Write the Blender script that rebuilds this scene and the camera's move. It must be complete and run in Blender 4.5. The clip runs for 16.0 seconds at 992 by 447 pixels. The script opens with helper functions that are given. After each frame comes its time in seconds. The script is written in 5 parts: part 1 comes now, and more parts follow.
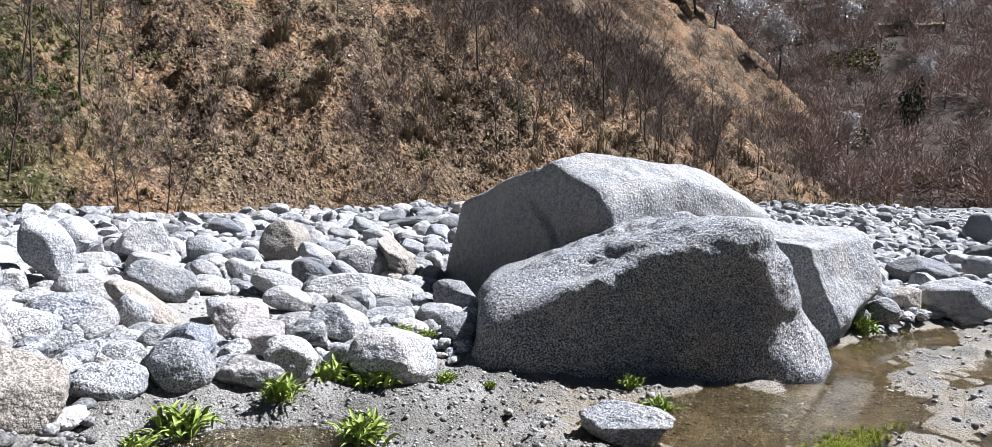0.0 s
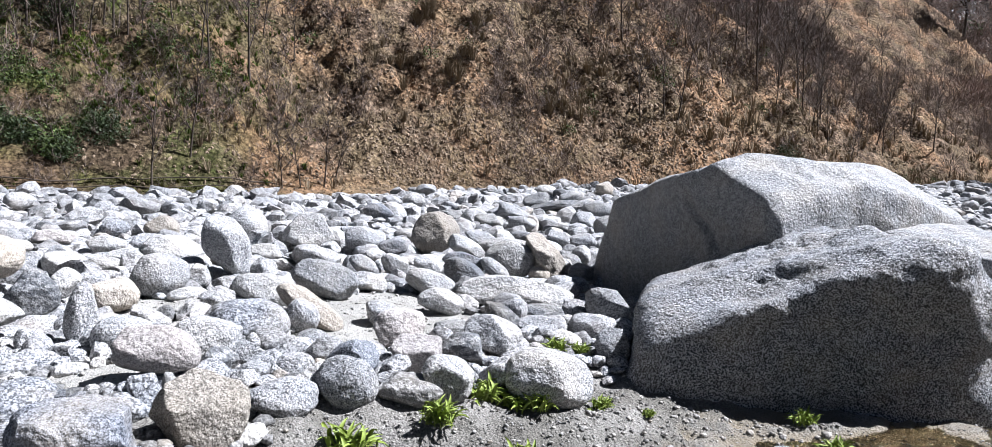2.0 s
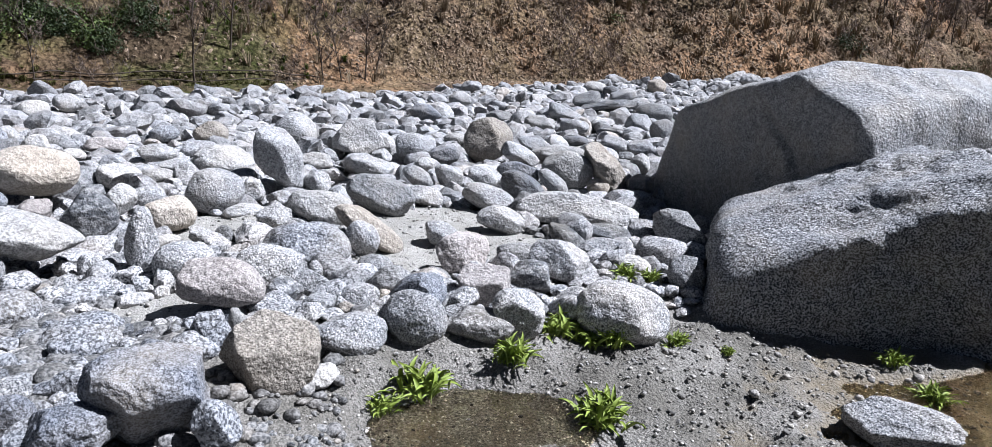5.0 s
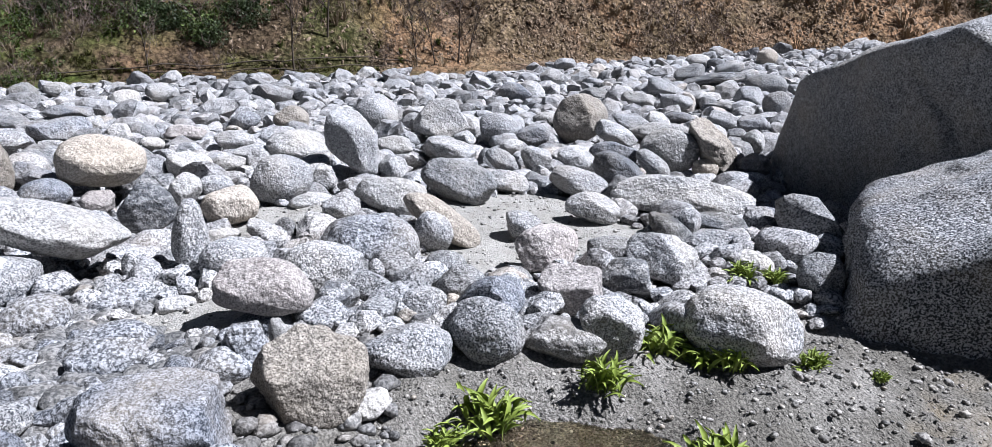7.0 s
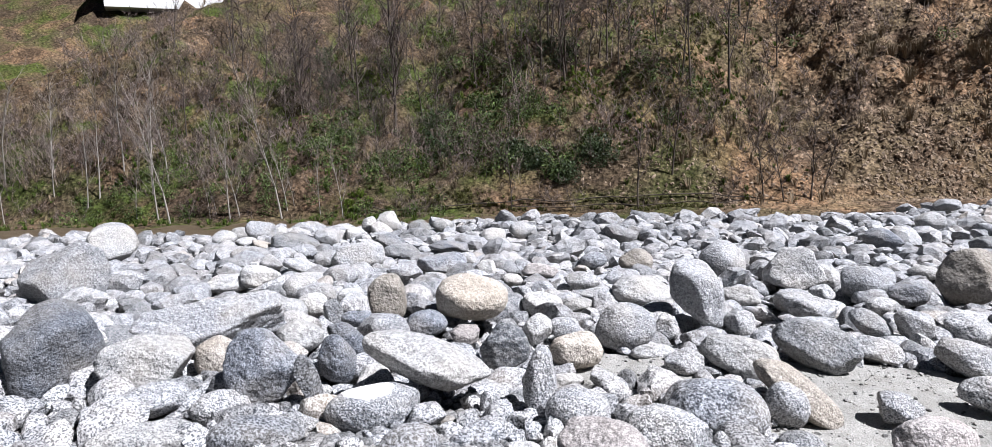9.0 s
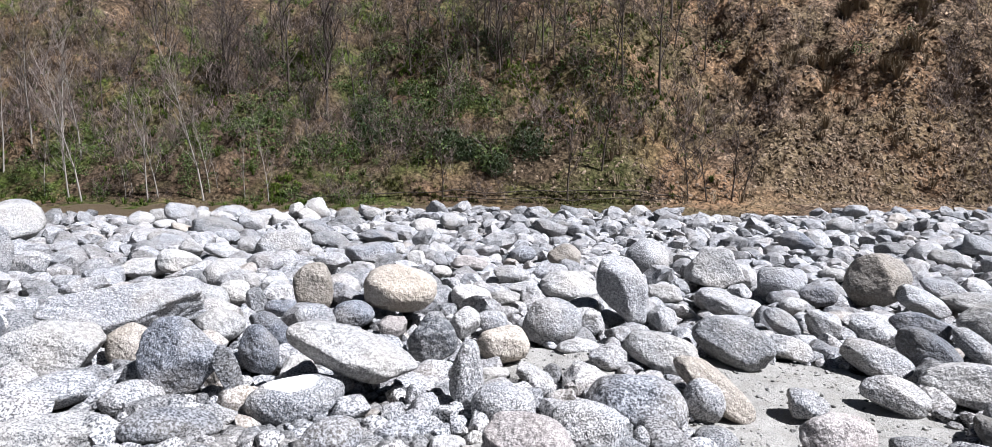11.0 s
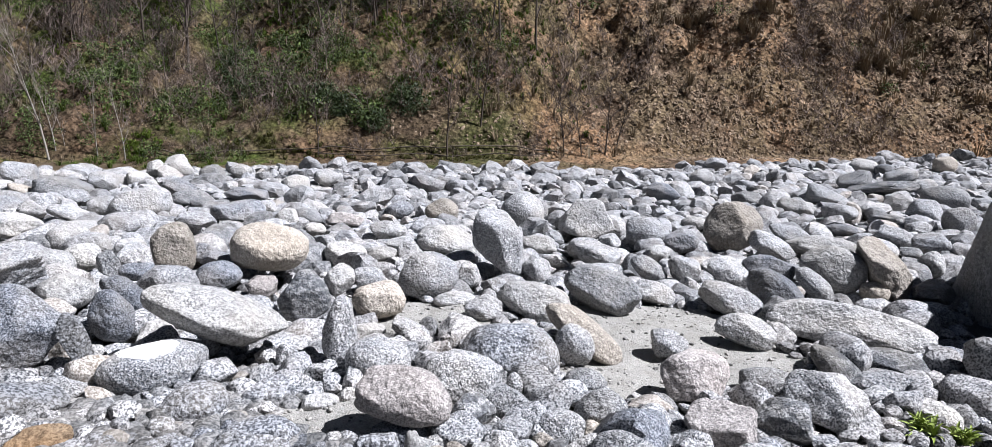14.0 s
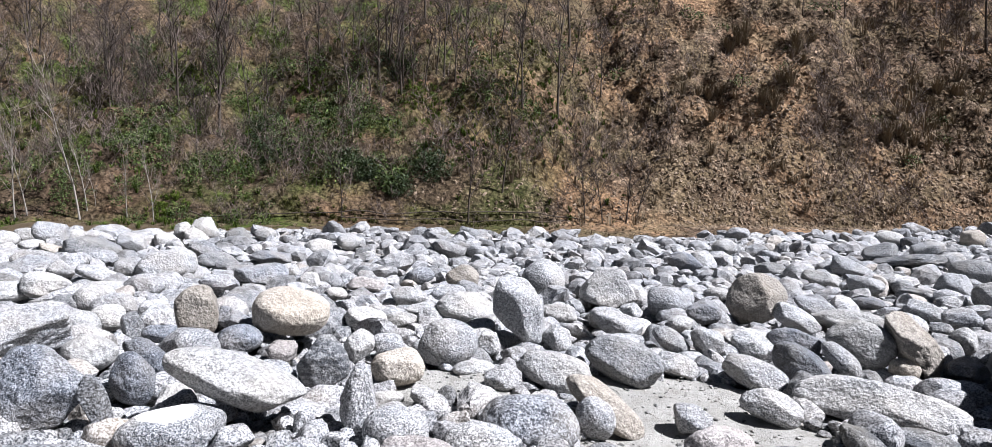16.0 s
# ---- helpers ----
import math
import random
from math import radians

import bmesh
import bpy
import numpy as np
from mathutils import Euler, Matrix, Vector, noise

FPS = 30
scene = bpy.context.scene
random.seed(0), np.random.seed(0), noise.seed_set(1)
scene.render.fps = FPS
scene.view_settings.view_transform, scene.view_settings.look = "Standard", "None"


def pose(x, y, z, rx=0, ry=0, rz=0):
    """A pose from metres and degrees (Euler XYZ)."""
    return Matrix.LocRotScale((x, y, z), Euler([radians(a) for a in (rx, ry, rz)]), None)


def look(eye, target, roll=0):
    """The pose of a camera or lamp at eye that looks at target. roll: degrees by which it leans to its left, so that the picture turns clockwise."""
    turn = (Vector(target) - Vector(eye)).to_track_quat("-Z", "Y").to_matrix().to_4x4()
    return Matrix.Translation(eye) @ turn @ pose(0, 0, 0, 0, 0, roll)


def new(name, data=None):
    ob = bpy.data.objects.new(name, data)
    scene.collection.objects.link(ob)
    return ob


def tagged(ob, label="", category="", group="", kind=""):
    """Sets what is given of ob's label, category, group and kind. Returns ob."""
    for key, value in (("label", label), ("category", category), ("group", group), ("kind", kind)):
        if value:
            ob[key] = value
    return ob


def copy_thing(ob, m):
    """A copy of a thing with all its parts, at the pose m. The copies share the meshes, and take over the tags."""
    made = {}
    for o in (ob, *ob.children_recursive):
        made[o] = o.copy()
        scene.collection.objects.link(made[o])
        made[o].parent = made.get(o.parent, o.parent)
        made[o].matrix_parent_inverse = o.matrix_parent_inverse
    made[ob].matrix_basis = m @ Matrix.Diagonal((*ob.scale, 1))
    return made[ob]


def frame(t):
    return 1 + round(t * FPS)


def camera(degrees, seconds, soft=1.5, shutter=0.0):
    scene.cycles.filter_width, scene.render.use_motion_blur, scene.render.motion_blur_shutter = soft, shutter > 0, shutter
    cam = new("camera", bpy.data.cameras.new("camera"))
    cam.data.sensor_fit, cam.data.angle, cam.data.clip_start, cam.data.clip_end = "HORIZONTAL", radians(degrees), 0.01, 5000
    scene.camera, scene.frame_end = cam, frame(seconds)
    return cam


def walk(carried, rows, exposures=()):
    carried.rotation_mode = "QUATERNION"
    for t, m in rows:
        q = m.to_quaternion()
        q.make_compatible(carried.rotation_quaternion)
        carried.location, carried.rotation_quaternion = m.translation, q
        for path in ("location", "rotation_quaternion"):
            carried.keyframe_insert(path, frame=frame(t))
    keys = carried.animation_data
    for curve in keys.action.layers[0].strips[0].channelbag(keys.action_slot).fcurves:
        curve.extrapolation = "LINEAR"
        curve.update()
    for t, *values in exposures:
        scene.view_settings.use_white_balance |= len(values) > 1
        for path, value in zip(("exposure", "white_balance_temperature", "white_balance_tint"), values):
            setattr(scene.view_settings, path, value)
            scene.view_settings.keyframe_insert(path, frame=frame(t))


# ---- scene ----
EXPOSURES = ((0.0, 1.59, 5800, 13), (1.5, 1.57, 5800, 13), (3.5, 1.18, 5700, 13), (7.0, 1.13, 5750, 14), (7.9, 0.87, 5850, 14), (8.7, 1.14, 5900, 14), (11.0, 1.22, 5900, 14), (12.0, 0.96, 5900, 14), (13.5, 1.14, 5900, 14), (14.0, 1.09, 5900, 14), (15.0, 1.19, 5900, 14), (16.0, 1.24, 5900, 14))
cam = camera(70.35, 16.0, soft=0.45)
PATH = [
    (0, (-0.157, -1.257, 1.208), (1.0159, 0.3563, 1.0584), 2.12),
    (0.5, (-0.161, -1.253, 1.210), (0.9731, 0.3854, 1.0362), 2.46),
    (1, (-0.186, -1.204, 1.202), (0.8858, 0.4773, 1.0446), 3.56),
    (1.5, (-0.182, -1.141, 1.236), (0.7573, 0.6237, 1.1867), 3.26),
    (2, (-0.184, -1.040, 1.485), (0.6501, 0.7607, 1.2383), 1.98),
    (2.5, (-0.301, -1.033, 1.663), (0.4938, 0.7494, 1.2260), 5.01),
    (3, (-0.359, -0.947, 1.703), (0.3812, 0.8552, 1.2493), 5.27),
    (3.5, (-0.414, -0.874, 1.694), (0.2092, 0.9784, 1.2689), 1.68),
    (4, (-0.426, -0.865, 1.679), (0.1881, 0.9888, 1.2462), 0.18),
    (4.2, (-0.393, -0.854, 1.674), (0.2854, 0.9593, 1.1714), 0.64),
    (6.3, (-0.086, -0.242, 1.529), (0.6500, 1.5270, 0.9562), 2.17),
    (6.5, (-0.063, -0.195, 1.515), (0.6771, 1.5690, 0.9324), 1.23),
    (7, (0.041, -0.087, 1.499), (0.4953, 1.7657, 0.8972), -0.78),
    (7.5, (0.098, -0.044, 1.544), (0.0945, 1.9029, 1.0850), -2.93),
    (8, (0.062, -0.025, 1.593), (-0.2499, 1.9219, 1.2576), -3.73),
    (8.5, (0.006, -0.013, 1.627), (-0.4199, 1.9157, 1.3120), -3.09),
    (8.7, (-0.015, -0.030, 1.636), (-0.4683, 1.9054, 1.4155), -2.56),
    (10.8, (-0.038, -0.032, 1.660), (-0.3681, 1.9297, 1.4507), -0.39),
    (11, (-0.034, -0.021, 1.662), (-0.2918, 1.9473, 1.4178), 0.05),
    (11.5, (-0.036, -0.000, 1.636), (-0.1669, 1.9620, 1.2733), 0.56),
    (12, (-0.037, 0.005, 1.636), (-0.1888, 1.9648, 1.2691), 0.06),
    (12.5, (-0.030, -0.000, 1.636), (-0.1701, 1.9740, 1.3482), 0.07),
    (13, (-0.024, 0.014, 1.630), (-0.0814, 1.9899, 1.3280), 1.01),
    (13.5, (-0.003, 0.022, 1.626), (0.0124, 1.9903, 1.2739), 0.54),
    (14, (0.014, 0.018, 1.633), (0.0926, 1.9833, 1.2683), 0.43),
    (14.5, (-0.003, 0.000, 1.648), (-0.0216, 1.9819, 1.3794), -0.01),
    (15, (-0.011, -0.008, 1.649), (-0.0850, 1.9770, 1.4158), 0.15),
    (15.5, (-0.008, -0.006, 1.651), (-0.0486, 1.9836, 1.4465), 0.65),
    (16, (0.006, 0.002, 1.655), (0.0251, 1.9933, 1.4737), 1.10),
]
walk(cam, [(t, look(eye, target, roll)) for t, eye, target, roll in PATH], EXPOSURES)


def ground_height(x, y):
    """The stony bar: it falls gently to the right, dips to a shallow stream in front and drops behind its far edge."""
    z = 0.04 - 0.05 * np.clip(x - 0.5, -3.5, 3.2)
    z = z - 0.17 * np.clip((2.9 - 0.35 * np.clip(x - 2.2, 0, 2) - y) / 1.1, 0, 1) * np.clip((x + 0.3) / 0.8, 0, 1)
    return np.maximum(z, -0.21)


def bar_edge(x):
    return np.clip(14.2 + 0.36 * x, 11.0, 19.0)


# ---- world and sun ----
SUN = Vector((0.58, -0.17, 0.79)).normalized()
world = bpy.data.worlds.new("sky")
scene.world = world
world.use_nodes = True
wn = world.node_tree.nodes
sky = wn.new("ShaderNodeTexSky")
sky.sky_type, sky.sun_disc = "NISHITA", False
sky.sun_elevation = math.asin(SUN.z)
sky.sun_rotation = math.atan2(SUN.x, SUN.y)
wn["Background"].inputs["Strength"].default_value = 0.010
world.node_tree.links.new(sky.outputs[0], wn["Background"].inputs["Color"])
sun = new("sun", bpy.data.lights.new("sun", "SUN"))
sun.data.energy, sun.data.angle, sun.data.color = 5.0, radians(0.53), (1.0, 0.985, 0.96)
sun.matrix_world = look(SUN * 50, (0, 0, 0))


# ---- small tools ----
def lattice(p, seed):
    """Smooth value noise in -1..1 at the points p."""
    q = np.floor(p).astype(np.int64)
    f = p - q
    f = f * f * (3 - 2 * f)
    out = np.zeros(len(p))
    for dx in (0, 1):
        for dy in (0, 1):
            for dz in (0, 1):
                h = (q[:, 0] + dx) * 374761393 + (q[:, 1] + dy) * 668265263 + (q[:, 2] + dz) * 2147483647 + seed * 974711
                h = (h ^ (h >> 13)) * 1274126177
                h = ((h ^ (h >> 16)) & 0xFFFF) / 32767.5 - 1
                wx = f[:, 0] if dx else 1 - f[:, 0]
                wy = f[:, 1] if dy else 1 - f[:, 1]
                wz = f[:, 2] if dz else 1 - f[:, 2]
                out += h * wx * wy * wz
    return out


def fractal(p, seed, octaves=4, gain=0.5):
    out, a = np.zeros(len(p)), 1.0
    for k in range(octaves):
        out += a * lattice(p * 2.0**k, seed + 31 * k)
        a *= gain
    return out


def ball(level):
    """Unit directions and triangles of an icosphere."""
    bm = bmesh.new()
    bmesh.ops.create_icosphere(bm, subdivisions=level, radius=1)
    v = np.array([x.co[:] for x in bm.verts])
    f = np.array([[x.index for x in t.verts] for t in bm.faces])
    bm.free()
    return v / np.linalg.norm(v, axis=1)[:, None], f


BALLS = {n: ball(n) for n in (1, 2, 3, 4, 5, 6)}


def mesh_of(name, verts, faces, materials, smooth=True, crease=0):
    me = bpy.data.meshes.new(name)
    verts, faces = np.asarray(verts, np.float32), np.asarray(faces, np.int32)
    n = faces.shape[1]
    me.vertices.add(len(verts))
    me.vertices.foreach_set("co", verts.ravel())
    me.loops.add(faces.size)
    me.loops.foreach_set("vertex_index", faces.ravel())
    me.polygons.add(len(faces))
    me.polygons.foreach_set("loop_start", np.arange(0, faces.size, n, dtype=np.int32))
    me.polygons.foreach_set("use_smooth", np.full(len(faces), smooth))
    me.update(calc_edges=True)
    if crease:
        me.set_sharp_from_angle(angle=radians(crease))
    for m in materials if isinstance(materials, (list, tuple)) else [materials]:
        me.materials.append(m)
    return me


def cut_shape(dirs, planes, sharp):
    """How far a body bounded by planes (normal, distance) reaches along each direction, with rounded edges."""
    n = np.array([p[:3] for p in planes], float)
    n /= np.linalg.norm(n, axis=1)[:, None]
    d = np.array([p[3] for p in planes], float)
    s = np.maximum(dirs @ n.T, 0) / d
    return (s**sharp).sum(1) ** (-1.0 / sharp)


def stone_points(level, seed, kind, rough=1.0):
    """A stone of unit half-size. kind 0: round, 1: rounded with flats, 2: blocky, 3: broken and angular."""
    rng = np.random.default_rng(seed)
    dirs, faces = BALLS[level]
    power, count, low, high, sharp = ((2.1, 6, 0.80, 0.97, 24), (2.3, 8, 0.70, 0.93, 32), (2.6, 9, 0.62, 0.90, 44), (2.6, 10, 0.56, 0.86, 60))[kind]
    off = seed * 7.13
    body = (np.abs(dirs) ** power).sum(1) ** (-1 / power) * (1 + 0.07 * lattice(dirs * 1.3 + off, seed + 2))
    k = np.arange(count)
    polar, round_ = np.arccos(1 - 2 * (k + 0.5) / count), k * 2.39996
    normals = np.stack([np.sin(polar) * np.cos(round_), np.sin(polar) * np.sin(round_), np.cos(polar)], -1) + rng.normal(size=(count, 3)) * 0.3
    normals /= np.linalg.norm(normals, axis=1)[:, None]
    spin = np.array(Euler(rng.uniform(0, 6.28, 3)).to_matrix())
    cuts = np.maximum(dirs @ (normals @ spin.T).T, 0) / rng.uniform(low, high, count)
    r = (body**-sharp + (cuts**sharp).sum(1)) ** (-1.0 / sharp)
    v = dirs * r[:, None]
    ledge = np.clip(fractal(v * (1.6, 1.6, 3.0) + off, seed + 3, 3), -0.15, 0.6)
    bump = 0.04 * fractal(v * 1.5 + off, seed, 3) + (0.02, 0.04, 0.055, 0.07)[kind] * rough * ledge + (0.016, 0.022, 0.027, 0.03)[kind] * rough * fractal(v * 5 + off, seed + 5, 4)
    v = v * (1 + bump)[:, None]
    v -= (v.max(0) + v.min(0)) / 2
    return v / v.max(0), faces


# ---- materials ----
def nodes_of(name, rough=0.8):
    m = bpy.data.materials.new(name)
    m.use_nodes = True
    nt = m.node_tree
    bsdf = nt.nodes["Principled BSDF"]
    bsdf.inputs["Roughness"].default_value = rough
    bsdf.inputs["Specular IOR Level"].default_value = 0.3
    return m, nt, bsdf


def ramp(nt, source, stops):
    r = nt.nodes.new("ShaderNodeValToRGB")
    e = r.color_ramp.elements
    while len(e) < len(stops):
        e.new(0.5)
    for k, (p, c) in zip(e, stops):
        k.position, k.color = p, (*c, 1) if len(c) == 3 else c
    nt.links.new(source, r.inputs[0])
    return r.outputs[0]


ALBEDO = 0.75


def toned(nt, bsdf, col):
    """Sets the base colour, at the reflectance that all surfaces of the place share."""
    m = nt.nodes.new("ShaderNodeMix")
    m.data_type, m.blend_type = "RGBA", "MULTIPLY"
    m.inputs[0].default_value, m.inputs[7].default_value = 1.0, (ALBEDO, ALBEDO, ALBEDO, 1)
    nt.links.new(col, m.inputs[6])
    nt.links.new(m.outputs[2], bsdf.inputs["Base Color"])


def grain(nt, vec, scale, detail=3, distortion=0.0, rough=0.55):
    n = nt.nodes.new("ShaderNodeTexNoise")
    n.inputs["Scale"].default_value, n.inputs["Detail"].default_value = scale, detail
    n.inputs["Distortion"].default_value, n.inputs["Roughness"].default_value = distortion, rough
    nt.links.new(vec, n.inputs["Vector"])
    return n.outputs["Fac"]


def blend(nt, fac, a, b, mode="MIX"):
    m = nt.nodes.new("ShaderNodeMix")
    m.data_type, m.blend_type, m.clamp_factor = "RGBA", mode, True
    for socket, value in ((m.inputs[0], fac), (m.inputs[6], a), (m.inputs[7], b)):
        if isinstance(value, (int, float)):
            socket.default_value = value
        elif isinstance(value, tuple):
            socket.default_value = (*value, 1)
        else:
            nt.links.new(value, socket)
    return m.outputs[2]


def relief(nt, bsdf, height, strength, distance):
    b = nt.nodes.new("ShaderNodeBump")
    b.inputs["Strength"].default_value, b.inputs["Distance"].default_value = strength, distance
    nt.links.new(height, b.inputs["Height"])
    nt.links.new(b.outputs[0], bsdf.inputs["Normal"])


def stone_material(name, light, dark, amount=0.5, speck=132.0, tint=(0.62, 0.52, 0.38), tinted=0.25, bands=0.0, island=False, contrast=0.072, vary=0.24):
    """Speckled river granite: pale feldspar with dark mica flecks, stains and a lighter or darker tone per stone."""
    m, nt, bsdf = nodes_of(name, 0.85)
    geo = nt.nodes.new("ShaderNodeNewGeometry")
    pos = geo.outputs["Position"]
    fleck = grain(nt, pos, speck, 2.5, 0.3, 0.6)
    mid = 0.5 - (amount - 0.5) * -0.16
    col = ramp(nt, fleck, [(mid - contrast, dark), (mid + contrast * 0.4, light), (1.0, tuple(min(0.85, c * 1.12) for c in light))])
    if bands:
        w = nt.nodes.new("ShaderNodeTexWave")
        w.inputs["Scale"].default_value, w.inputs["Distortion"].default_value = 5.0, 9.0
        w.inputs["Detail"].default_value, w.inputs["Detail Scale"].default_value = 3, 2.0
        w.bands_direction = "Z"
        nt.links.new(pos, w.inputs["Vector"])
        col = blend(nt, ramp(nt, w.outputs["Fac"], [(0.25, (bands,) * 3), (0.6, (0, 0, 0))]), col, dark)
    mottle = ramp(nt, grain(nt, pos, 24.0, 5, 0.6, 0.65), [(0.37, (0.64,) * 3), (0.60, (1.10,) * 3)])
    col = blend(nt, 0.85, col, mottle, "MULTIPLY")
    coarse = ramp(nt, grain(nt, pos, 52.0, 2, 0.4, 0.5), [(0.38, (0.70,) * 3), (0.52, (1.11,) * 3)])
    col = blend(nt, 0.8, col, coarse, "MULTIPLY")
    stain = ramp(nt, grain(nt, pos, 3.0, 4), [(0.42, (0, 0, 0)), (0.72, (tinted,) * 3)])
    col = blend(nt, stain, col, tuple(t for t in tint))
    if island:
        rnd = geo.outputs["Random Per Island"]
    else:
        rnd = nt.nodes.new("ShaderNodeObjectInfo").outputs["Random"]
    tone = ramp(nt, rnd, [(0.0, (1 - 1.6 * vary,) * 3), (0.5, (1 - 0.3 * vary, 1 - 0.3 * vary, 1 - 0.25 * vary)), (1.0, (1.0 + vary * 0.5, 1.0 + vary * 0.45, 1.0 + vary * 0.4))])
    col = blend(nt, 1.0, col, tone, "MULTIPLY")
    if island:
        odd = ramp(nt, rnd, [(0.0, (0, 0, 0)), (0.90, (0, 0, 0)), (0.93, (0.75,) * 3), (0.96, (0.0,) * 3)])
        col = blend(nt, odd, col, blend(nt, 0.5, col, tint))
    toned(nt, bsdf, col)
    height = blend(nt, 0.5, grain(nt, pos, 38.0, 4), grain(nt, pos, 9.0, 5))
    if island:
        facet = nt.nodes.new("ShaderNodeTexVoronoi")
        facet.inputs["Scale"].default_value = 8.0
        nt.links.new(pos, facet.inputs["Vector"])
        height = blend(nt, 0.6, height, facet.outputs["Distance"])
    relief(nt, bsdf, height, 0.85, 0.07 if island else 0.05)
    return m


GRANITE = stone_material("speckled granite", (0.61, 0.605, 0.60), (0.075, 0.085, 0.10), 0.5)
PALE = stone_material("pale granite", (0.63, 0.615, 0.59), (0.15, 0.155, 0.165), 0.34, tinted=0.25, vary=0.16)
GREY = stone_material("grey granite", (0.43, 0.44, 0.46), (0.084, 0.091, 0.106), 0.52, speck=75)
DARK = stone_material("dark granite", (0.34, 0.352, 0.38), (0.057, 0.068, 0.087), 0.57)
SLATE = stone_material("blue-grey granite", (0.27, 0.285, 0.32), (0.05, 0.06, 0.08), 0.5)
BANDED = stone_material("banded gneiss", (0.456, 0.452, 0.445), (0.084, 0.091, 0.103), 0.5, bands=0.7)
TAN = stone_material("tan granite", (0.68, 0.615, 0.53), (0.22, 0.195, 0.168), 0.46, tint=(0.319, 0.251, 0.167), tinted=0.35)
PINK = stone_material("pinkish granite", (0.61, 0.56, 0.525), (0.25, 0.232, 0.222), 0.42, tint=(0.418, 0.327, 0.274), tinted=0.3)
WHITE = stone_material("white quartz stone", (0.593, 0.578, 0.555), (0.342, 0.334, 0.319), 0.3)
RUST = stone_material("rusty stone", (0.395, 0.289, 0.182), (0.182, 0.122, 0.076), 0.4, tint=(0.342, 0.182, 0.068), tinted=0.6)
FIELD = stone_material("mixed river stone", (0.62, 0.615, 0.61), (0.074, 0.084, 0.10), 0.48, speck=95, island=True, vary=0.30, tint=(0.395, 0.304, 0.205), tinted=0.28)
GRAVEL = stone_material("grey gravel", (0.33, 0.325, 0.315), (0.12, 0.125, 0.13), 0.5, speck=70, island=True, vary=0.32, tint=(0.35, 0.28, 0.2))
PEBBLE = stone_material("pale pebbles", (0.50, 0.48, 0.44), (0.16, 0.155, 0.145), 0.45, speck=60, island=True, vary=0.45, tint=(0.42, 0.34, 0.25))
KINDS = {"granite": (GRANITE, "speckled grey-white granite"), "pale": (PALE, "pale sunlit granite"), "grey": (GREY, "smooth grey granite"),
         "dark": (DARK, "dark grey speckled granite"), "banded": (BANDED, "dark-banded gneiss"), "tan": (TAN, "tan-stained granite"),
         "pink": (PINK, "pinkish speckled granite"), "slate": (SLATE, "damp blue-grey granite"), "white": (WHITE, "white quartz"), "rust": (RUST, "rust-orange stained")}
CAPPED = stone_material("granite with a white worn top", (0.479, 0.479, 0.479), (0.087, 0.099, 0.118), 0.5)


def add_cap():
    """A white crust on the flat top of one stone, with a ragged lower rim."""
    nt = CAPPED.node_tree
    bsdf = nt.nodes["Principled BSDF"]
    under = bsdf.inputs["Base Color"].links[0].from_socket
    place = nt.nodes.new("ShaderNodeTexCoord").outputs["Object"]
    sep = nt.nodes.new("ShaderNodeSeparateXYZ")
    nt.links.new(place, sep.inputs[0])
    patch = nt.nodes.new("ShaderNodeMapping")
    patch.inputs["Location"].default_value, patch.inputs["Scale"].default_value = (0.1, 0.15, 0.0), (4.4, 6.8, 0.0)
    nt.links.new(place, patch.inputs["Vector"])
    size = nt.nodes.new("ShaderNodeVectorMath")
    size.operation = "LENGTH"
    nt.links.new(patch.outputs[0], size.inputs[0])
    wob = nt.nodes.new("ShaderNodeMath")
    wob.operation = "MULTIPLY_ADD"
    nt.links.new(grain(nt, place, 14.0, 4), wob.inputs[0])
    wob.inputs[1].default_value = 0.45
    nt.links.new(size.outputs["Value"], wob.inputs[2])
    upper = ramp(nt, sep.outputs["Z"], [(0.02, (0,) * 3), (0.06, (1,) * 3)])
    worn = ramp(nt, wob.outputs[0], [(0.80, (0.95,) * 3), (0.86, (0,) * 3)])
    nt.links.new(blend(nt, blend(nt, 1.0, worn, upper, "MULTIPLY"), under, (0.72, 0.71, 0.69)), bsdf.inputs["Base Color"])


add_cap()
KINDS["capped"] = (CAPPED, "speckled granite with a white crusted flat top")
FORMS = ("rounded river boulder", "worn river boulder with flat sides", "blocky angular river boulder", "broken sharp-edged river boulder")


